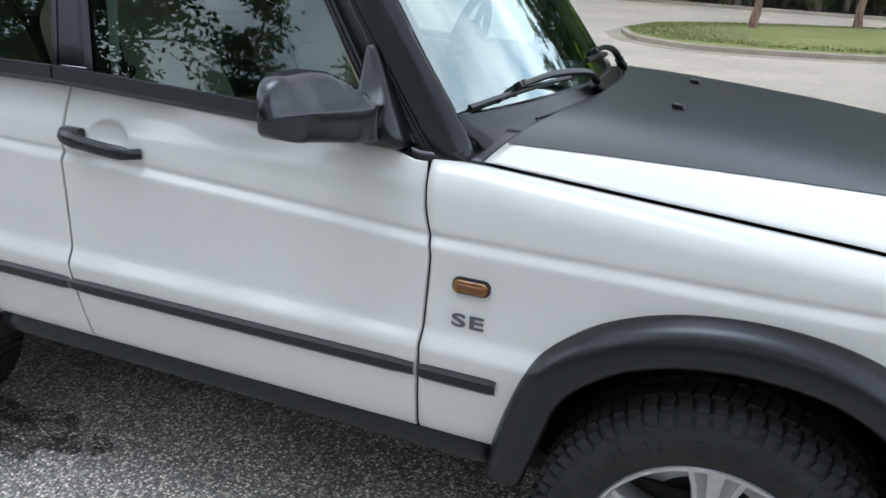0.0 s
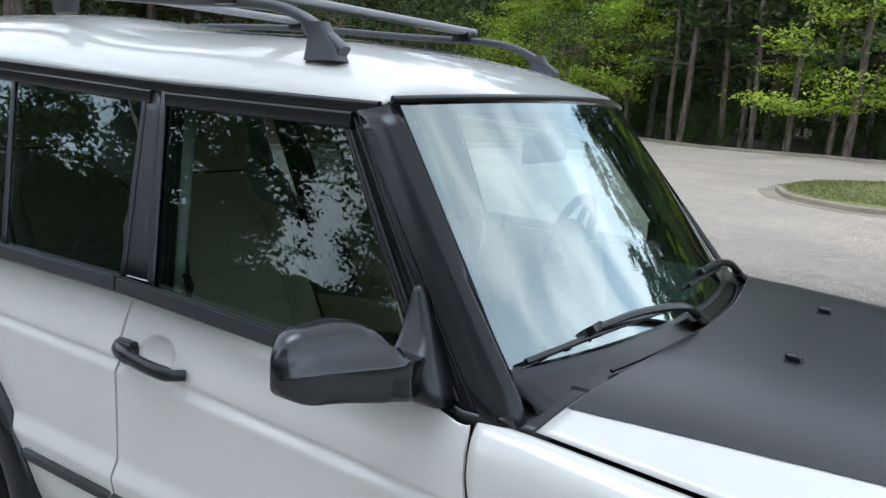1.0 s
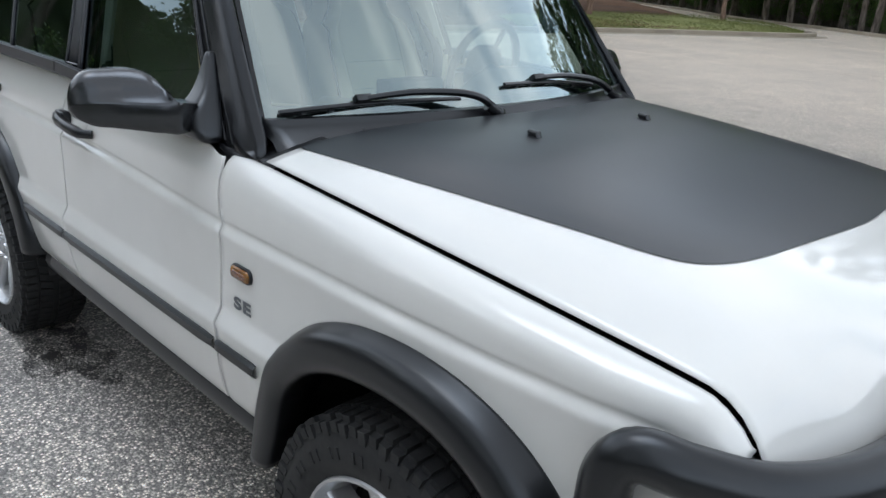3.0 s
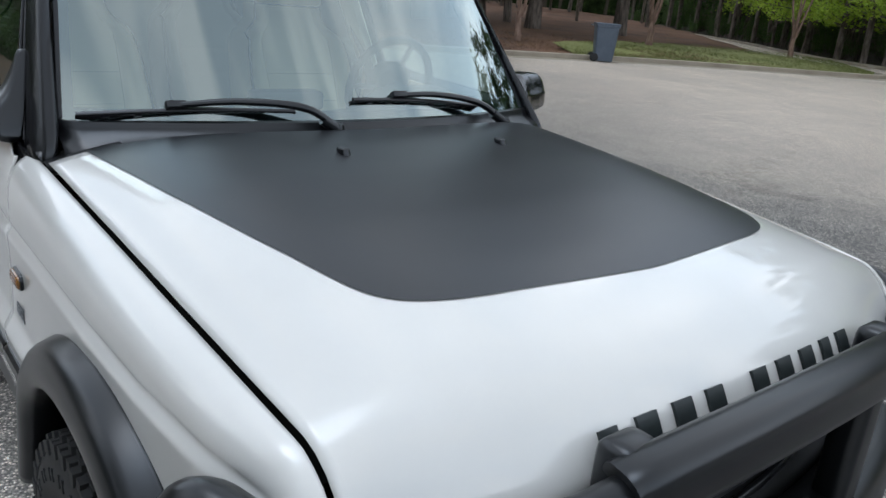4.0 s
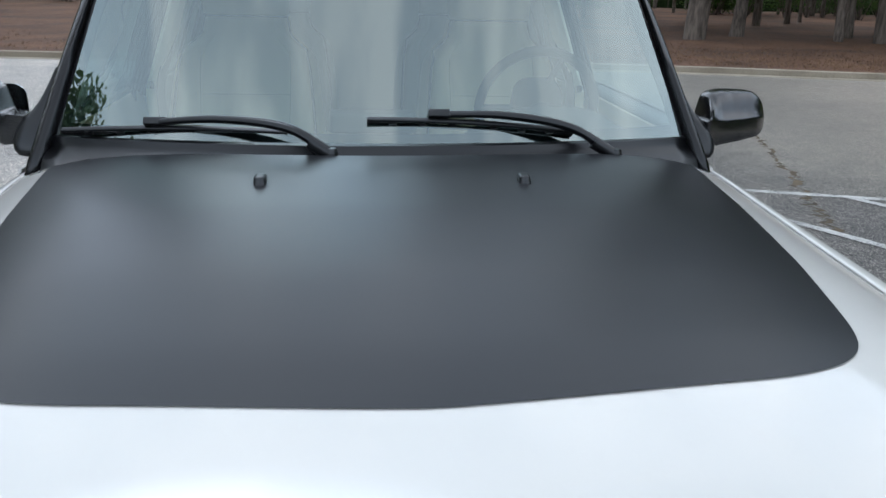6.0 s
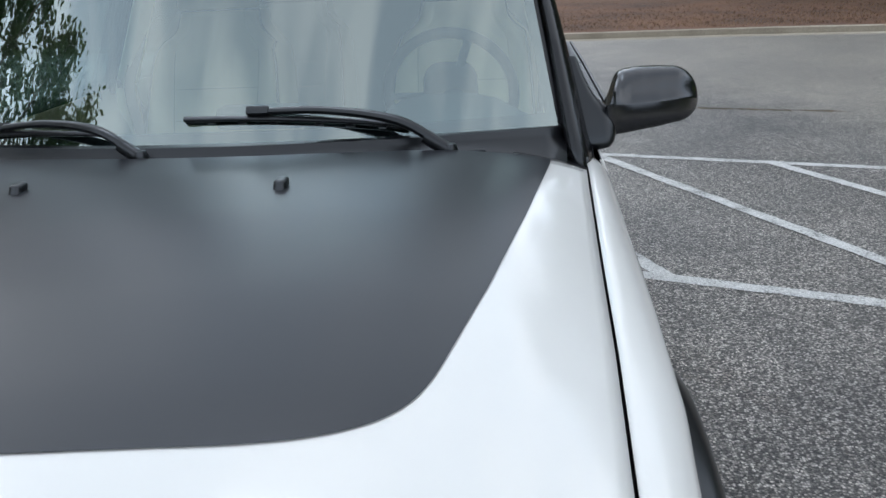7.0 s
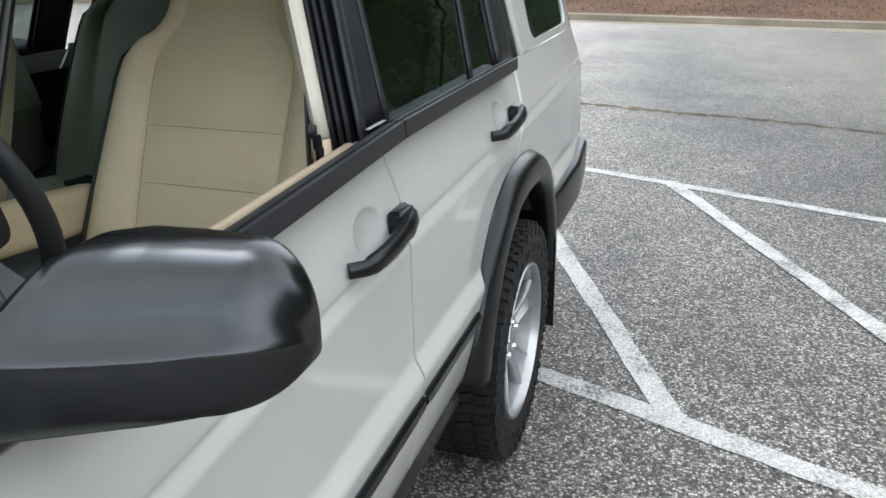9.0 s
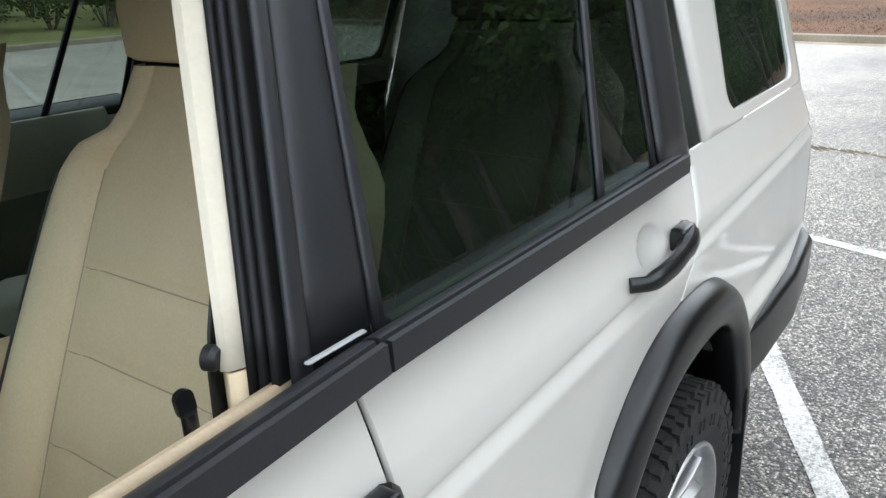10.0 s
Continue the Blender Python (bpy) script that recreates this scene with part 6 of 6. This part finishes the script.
rnd = random.Random(3)
spots = []
while len(spots) < 16000:
    x, y = rnd.uniform(-3, 9), rnd.uniform(14.5, 27)
    if inside(x, y, ISL):
        spots.append((x, y, 0.14))
while len(spots) < 25000:
    k, f = rnd.randrange(len(VERGE_IN) - 1), rnd.random() ** 1.3
    g = rnd.random()
    p = Vector(VERGE_IN[k]).lerp(Vector(VERGE_IN[k + 1]), g)
    q = Vector(VERGE_OUT[k]).lerp(Vector(VERGE_OUT[k + 1]), g)
    p = p.lerp(q, f)
    spots.append((p.x, p.y, 0.14 + 0.2 * f))
blades("grass", spots, "short mown grass", 0.045)
# dry needles, twigs and leaves on the bank
spots = []
while len(spots) < 9000:
    k = rnd.randrange(60)
    p, f = edge[k], abs(rnd.gauss(0, 0.5))
    spots.append((p.x - 0.25 - 7.0 * f, p.y + rnd.uniform(-0.8, 0.8), 0.17 + 0.16 * f))
blades("leaf_litter", spots, "dry needles and twigs on the bank", 0.05, "litter")


# dark damp patch beside the rear wheel
rows = []
for k in range(33):
    a = math.tau * k / 32
    q = 1 + 0.25 * math.sin(3 * a) + 0.15 * math.sin(5 * a + 1)
    rows.append([(-2.14 + 0.30 * q * f * math.cos(a), -0.80 + 0.16 * q * f * math.sin(a), 0.0022) for f in (0.02, 0.5, 0.8, 1.0)])
tagged(part("oil_stain", sheet(rows, out=(0, 0, 1)), "stain"), "dark oil stain on the asphalt", "stain", kind="structure")


# ---------------------------------------------------------------- trees
def tree_mesh(kind, seed):
    """Trunk and crown of one tree, as two bmeshes about its foot."""
    r = random.Random(seed)
    trunk = bmesh.new()
    verts, faces = [], []

    def limb(a, b, ra, rb, seg=7, n=5, wob=0.15):
        pts = []
        for k in range(n + 1):
            f = k / n
            p = Vector(a).lerp(Vector(b), f)
            if 0 < k < n:
                p += Vector((r.uniform(-wob, wob), r.uniform(-wob, wob), 0))
            pts.append(p)
        t = tube(pts, [ra + (rb - ra) * k / n for k in range(n + 1)], seg, caps=False)
        me = bpy.data.meshes.new("limb")
        t.to_mesh(me)
        t.free()
        trunk.from_mesh(me)
        bpy.data.meshes.remove(me)
        return pts

    def clump(c, size, count, ls, flat=0.6):
        for _ in range(count):
            d = Vector((r.gauss(0, 1), r.gauss(0, 1), r.gauss(0, flat)))
            p = Vector(c) + d * size * 0.5
            n1 = Vector((r.uniform(-1, 1), r.uniform(-1, 1), r.uniform(-0.6, 0.6))).normalized()
            n2 = n1.cross(Vector((r.uniform(-1, 1), r.uniform(-1, 1), r.uniform(-0.4, 1)))).normalized()
            q = ls * r.uniform(0.6, 1.4)
            i = len(verts)
            verts.extend([p - n1 * q, p + n2 * q * 0.45, p + n1 * q, p - n2 * q * 0.45])
            faces.append((i, i + 1, i + 2, i + 3))

    if kind == "pine":
        h = r.uniform(14.5, 18.5)
        lx, ly = r.uniform(-0.8, 0.8), r.uniform(-0.8, 0.8)
        limb((0, 0, -0.1), (lx, ly, h), r.uniform(0.13, 0.21), 0.04, 9, 8, 0.06)
        for k in range(34):
            f = r.uniform(0.40, 1.0) if k > 5 else r.uniform(0.2, 0.42)
            a = r.uniform(0, math.tau)
            ln = (1.0 - f) * 3.6 + 0.9
            ln *= r.uniform(0.6, 1.1) if k > 5 else 0.5
            o = Vector((lx * f, ly * f, h * f))
            e = o + Vector((math.cos(a) * ln, math.sin(a) * ln, ln * r.uniform(-0.1, 0.35)))
            limb(o, e, 0.045 * (1.2 - f) + 0.012, 0.01, 4, 2, 0.1)
            if k > 5 or r.random() < 0.4:
                for g in (0.55, 0.8, 1.0):
                    clump(o.lerp(e, g), 0.75 * (0.6 + 0.5 * g), 26, 0.17, 0.5)
    elif kind == "maple":
        h = r.uniform(8.0, 11.0)
        limb((0, 0, -0.1), (r.uniform(-0.3, 0.3), r.uniform(-0.3, 0.3), h * 0.8), 0.13, 0.03, 9, 6, 0.1)
        for k in range(46):
            f = r.uniform(0.16, 0.95)
            a = r.uniform(0, math.tau)
            ln = 3.4 * math.sin(math.pi * min(1, f * 0.8 + 0.2)) ** 0.8 * r.uniform(0.5, 1.1)
            o = Vector((0, 0, h * f * 0.82))
            e = o + Vector((math.cos(a) * ln, math.sin(a) * ln, ln * r.uniform(0.05, 0.5)))
            limb(o, e, 0.03, 0.008, 4, 2, 0.1)
            for g in (0.4, 0.6, 0.8, 1.0):
                clump(o.lerp(e, g), 0.85, 44, 0.095, 0.28)
    elif kind == "oak":
        h = r.uniform(15, 18)
        limb((0, 0, -0.2), (0.3, 0.2, h * 0.8), 0.32, 0.08, 10, 6, 0.15)
        for k in range(60):
            f = r.uniform(0.24, 1.0)
            a = r.uniform(0, math.tau)
            ln = 6.2 * math.sin(math.pi * min(1, f * 0.75 + 0.2)) ** 0.7 * r.uniform(0.45, 1.1)
            o = Vector((0.3 * f, 0.2 * f, h * f * 0.8))
            e = o + Vector((math.cos(a) * ln, math.sin(a) * ln, ln * r.uniform(0.0, 0.5)))
            limb(o, e, 0.07, 0.012, 5, 3, 0.2)
            for g in (0.45, 0.65, 0.85, 1.0):
                clump(o.lerp(e, g), 1.5, 40, 0.17, 0.35)
    elif kind == "crape":
        h = r.uniform(4.6, 5.6)
        limb((0, 0, -0.1), (0.05, 0.03, 0.9), 0.13, 0.085, 9, 4, 0.02)
        for k in range(4):
            a = k * 1.57 + r.uniform(-0.3, 0.3)
            o = Vector((0.05 * math.cos(a), 0.05 * math.sin(a), 0.75))
            mid = Vector((0.38 * math.cos(a), 0.38 * math.sin(a), h * 0.42))
            e = Vector((1.2 * math.cos(a), 1.2 * math.sin(a), h * 0.72))
            limb(o, mid, 0.055, 0.036, 7, 3, 0.05)
            limb(mid, e, 0.036, 0.014, 6, 3, 0.10)
            for j in range(7):
                c = mid.lerp(e, r.uniform(0.2, 1.1)) + Vector((r.gauss(0, 0.7), r.gauss(0, 0.7), r.uniform(0.1, 1.3)))
                limb(mid.lerp(e, 0.7), c, 0.015, 0.006, 4, 2, 0.05)
                clump(c, 0.85, 70, 0.075, 0.5)
    else:   # shrub
        h = r.uniform(1.6, 3.6)
        for k in range(9):
            a = r.uniform(0, math.tau)
            e = Vector((r.uniform(0.3, 1.2) * math.cos(a), r.uniform(0.3, 1.2) * math.sin(a), h * r.uniform(0.4, 1.0)))
            limb((0.05 * math.cos(a), 0.05 * math.sin(a), -0.1), e, 0.03, 0.008, 4, 2, 0.1)
            for g in (0.45, 0.7, 1.0):
                clump(e * g, 0.75, 42, 0.085, 0.5)
    crown = bmesh.new()
    me = bpy.data.meshes.new("leaves")
    me.from_pydata(verts, [], faces)
    crown.from_mesh(me)
    bpy.data.meshes.remove(me)
    return trunk, crown


LOOKS = {"pine": ("pine_tree", "tall pine with a bare ridged trunk", "tree", "pine_bark", "pine_leaf"), "maple": ("broadleaf_tree", "bright green broadleaf tree in spring leaf", "tree", "pine_bark", "bright_leaf"),
         "crape": ("ornamental_tree", "small many-stemmed tree with smooth pale bark", "tree", "smooth_bark", "shrub_leaf"), "oak": ("oak_tree", "tall spreading broadleaf tree with a dark crown", "tree", "pine_bark", "shrub_leaf"), "shrub": ("shrub", "dense green undergrowth shrub", "shrub", "pine_bark", "shrub_leaf")}
protos = {}


def plant(kind, variant, x, y, z=0.0, turn=0.0, scale=1.0, leafy=None):
    key = (kind, variant)
    m = pose(x, y, z, 0, 0, turn)
    if key not in protos:
        nm, label, cat, bk, lf = LOOKS[kind]
        t = thing(nm, label, cat, group=kind + " trees")
        a, b = tree_mesh(kind, 100 + variant * 7 + len(kind))
        part("trunk", a, bk, t)
        part("crown", b, leafy or lf, t, smooth=False)
        t.matrix_basis = m
        t.scale = (scale,) * 3
        protos[key] = t
        return t
    c = copy_thing(protos[key], m)
    c.scale = (scale,) * 3
    return c


rnd = random.Random(21)
FAR_X, FAR_Y = [p[0] for p in FAR_LINE], [p[1] for p in FAR_LINE]


def far_edge(x):
    return float(np.interp(x, FAR_X, FAR_Y))


# woods round the lot
placed = tries = 0
while placed < 215 and tries < 9000:
    tries += 1
    a = rnd.uniform(0, math.tau)
    d = rnd.uniform(24, 78)
    x, y = -4 + d * math.cos(a), 8 + d * math.sin(a)
    if inside(x, y, LOT) or (-38 < x < -10 and -14 < y < 38) or (y < 0 and abs(x) < 30 and y > -34):
        continue
    # a clearing behind the car leaves the sky open
    if 85 < math.degrees(math.atan2(-x, y)) < 116:
        continue
    plant("pine", placed % 6, x, y, 0.1, rnd.uniform(0, 360), rnd.uniform(0.8, 1.15))
    placed += 1
# a denser rim of pines by the far road
for k in range(70):
    x = -52 + k * 1.12 + rnd.uniform(-0.5, 0.5)
    plant("pine", k % 6, x, far_edge(x) + 1.0 + 12 * rnd.random() ** 1.6, 0, rnd.uniform(0, 360), rnd.uniform(0.9, 1.12))
for k in range(80):
    x = -50 + k * 0.95 + rnd.uniform(-0.5, 0.5)
    plant("pine", k % 6, x, far_edge(x) + rnd.uniform(10, 34), 0, rnd.uniform(0, 360), rnd.uniform(0.85, 1.1))
# undergrowth
for k in range(190):
    x = rnd.uniform(-56, 22)
    d = abs(rnd.gauss(0, 6))
    plant("shrub", k % 4, x, far_edge(x) + 1.5 + d, 0, rnd.uniform(0, 360), 0.24 + 0.055 * d + rnd.uniform(0, 0.2))
for k in range(80):
    x = rnd.uniform(-60, 24)
    plant("shrub", k % 4, x, far_edge(x) + rnd.uniform(9, 30), 0, rnd.uniform(0, 360), rnd.uniform(1.7, 3.0))
for k in range(90):
    x, y = rnd.uniform(-72, -48), rnd.uniform(-34, 44)
    plant("shrub", k % 4, x, y, 0.7, rnd.uniform(0, 360), rnd.uniform(0.8, 1.7))
# bright broadleaf trees
for k, (x, y, sc) in enumerate([(-17.2, 39.2, 1.05), (-20.6, 42.2, 1.1), (-14.4, 37.8, 0.95), (-4.1, 34.2, 1.05), (-24.5, 46.0, 1.1), (-27, 50, 1.2), (6.0, 35.0, 1.0), (-34, 57, 1.2), (12, 38, 1.1)]):
    plant("maple", k % 3, x, y, 0, rnd.uniform(0, 360), sc)
# trees on the island and the verge
plant("crape", 0, -0.24, 19.4, 0.18, 20, 1.0)
plant("crape", 1, 2.5, 23.2, 0.18, 80, 1.05)
plant("crape", 2, -15.4, 31.0, 0.3, 140, 1.0)
plant("crape", 0, -17.8, 17.45, 0.26, 200, 1.0)
plant("crape", 1, -17.7, 24.4, 0.32, 290, 1.1)
for k, (x, y) in enumerate([(-28.5, 15.0), (-27.5, 22.5), (-34, 30), (-36, 13), (-24.5, -19)]):
    plant("oak", k % 2, x, y, 0.45, 73 * k, 1.0 + 0.06 * (k % 3))
for k, (x, y) in enumerate([(-24.5, 24.8), (-25.5, 19.2), (-23.4, 29.6), (-27.0, 12.6)]):
    plant("oak", k % 2, x, y, 0.4, 97 * k + 40, 1.3)
plant("pine", 2, -31.5, 14.6, 0.4, 30, 1.1)
plant("pine", 4, -29.0, 20.0, 0.4, 130, 1.1)
plant("pine", 5, -28.0, 26.5, 0.4, 200, 1.1)
plant("pine", 1, -26.5, 18.0, 0.4, 80, 1.05)
plant("pine", 3, -38.0, 20.0, 0.4, 200, 1.1)
# trees close on the car's right, seen mirrored in its windows
for k, (x, y) in enumerate([(-7.5, -19.0), (-3.6, -19.8), (0.2, -18.8), (3.4, -20.2), (7.4, -19.2), (-14.2, -25.8), (11.5, -26), (-19, -25), (-11.2, -29), (-2.6, -30), (5.0, -30), (16, -27), (-1.8, -18.9), (1.9, -20.8), (5.4, -18.8), (-5.6, -21), (9.5, -22)]):
    plant("pine", k % 6, x, y, 0, 47 * k, (1.05 if k < 5 or k > 11 else 0.8) + 0.04 * (k % 3))
for k in range(16):
    plant("shrub", k % 4, -18 + 2.4 * k, -24.5 - (k % 3) * 1.2, 0.3, 61 * k, 1.0)
for k in range(22):
    plant("shrub", k % 4, -19 + 1.35 * k, -20.4 - (k % 3) * 0.7, 0.15, 61 * k + 20, 0.75 + 0.1 * (k % 4))


# the depth of the woods, as a far backdrop all round, its shade painted in
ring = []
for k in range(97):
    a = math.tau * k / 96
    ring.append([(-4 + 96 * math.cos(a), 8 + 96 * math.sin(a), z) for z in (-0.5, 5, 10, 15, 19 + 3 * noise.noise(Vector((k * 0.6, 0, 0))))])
tagged(part("backdrop", sheet(ring, out=None), "woods"), "depth of the surrounding woods with its dark shade painted in", "backdrop", kind="structure")


# ---------------------------------------------------------------- wheeled bin by the kerb
bin_ = thing("wheeled_bin", "blue-grey plastic wheeled rubbish bin by the kerb", "rubbish bin")
rows = []
for z, w, d in ((0.03, 0.24, 0.26), (0.10, 0.25, 0.27), (0.55, 0.268, 0.30), (0.98, 0.285, 0.325), (1.0, 0.305, 0.345), (1.05, 0.305, 0.345)):
    rows.append([(a, b, z) for a, b in rounded(w * 2, d * 2, 0.05, 3)])
b = sheet(rows, close_v=True)
bmesh.ops.holes_fill(b, edges=[e for e in b.edges if e.is_boundary], sides=0)
bmesh.ops.recalc_face_normals(b, faces=b.faces[:])
part("tub", b, "bin", bin_, "tapered plastic tub")
part("lid", block((0, 0, 1.083), (0.63, 0.71, 0.06), 0.025, 3), "bin", bin_, "slightly domed lid")
part("handle", tube([(-0.25, -0.42, 1.03), (0.25, -0.42, 1.03)], 0.018, 8), "bin", bin_)
part("front_label", block((0.0, 0.312, 0.66), (0.14, 0.020, 0.12), 0.002, 1), "trim", bin_, "pale sticker")
for sx in (-0.24, 0.24):
    part("bin_wheel", turned([(0.0, 0.03), (0.11, 0.03), (0.125, 0.02), (0.125, -0.02), (0.11, -0.03), (0, -0.03)], 20, m=Matrix.Translation((sx, -0.30, 0.125)) @ pose(0, 0, 0, 0, 0, 90)), "rubber", bin_)
bin_.matrix_basis = pose(-14.12, 17.45, 0.0, 0, 0, -40)
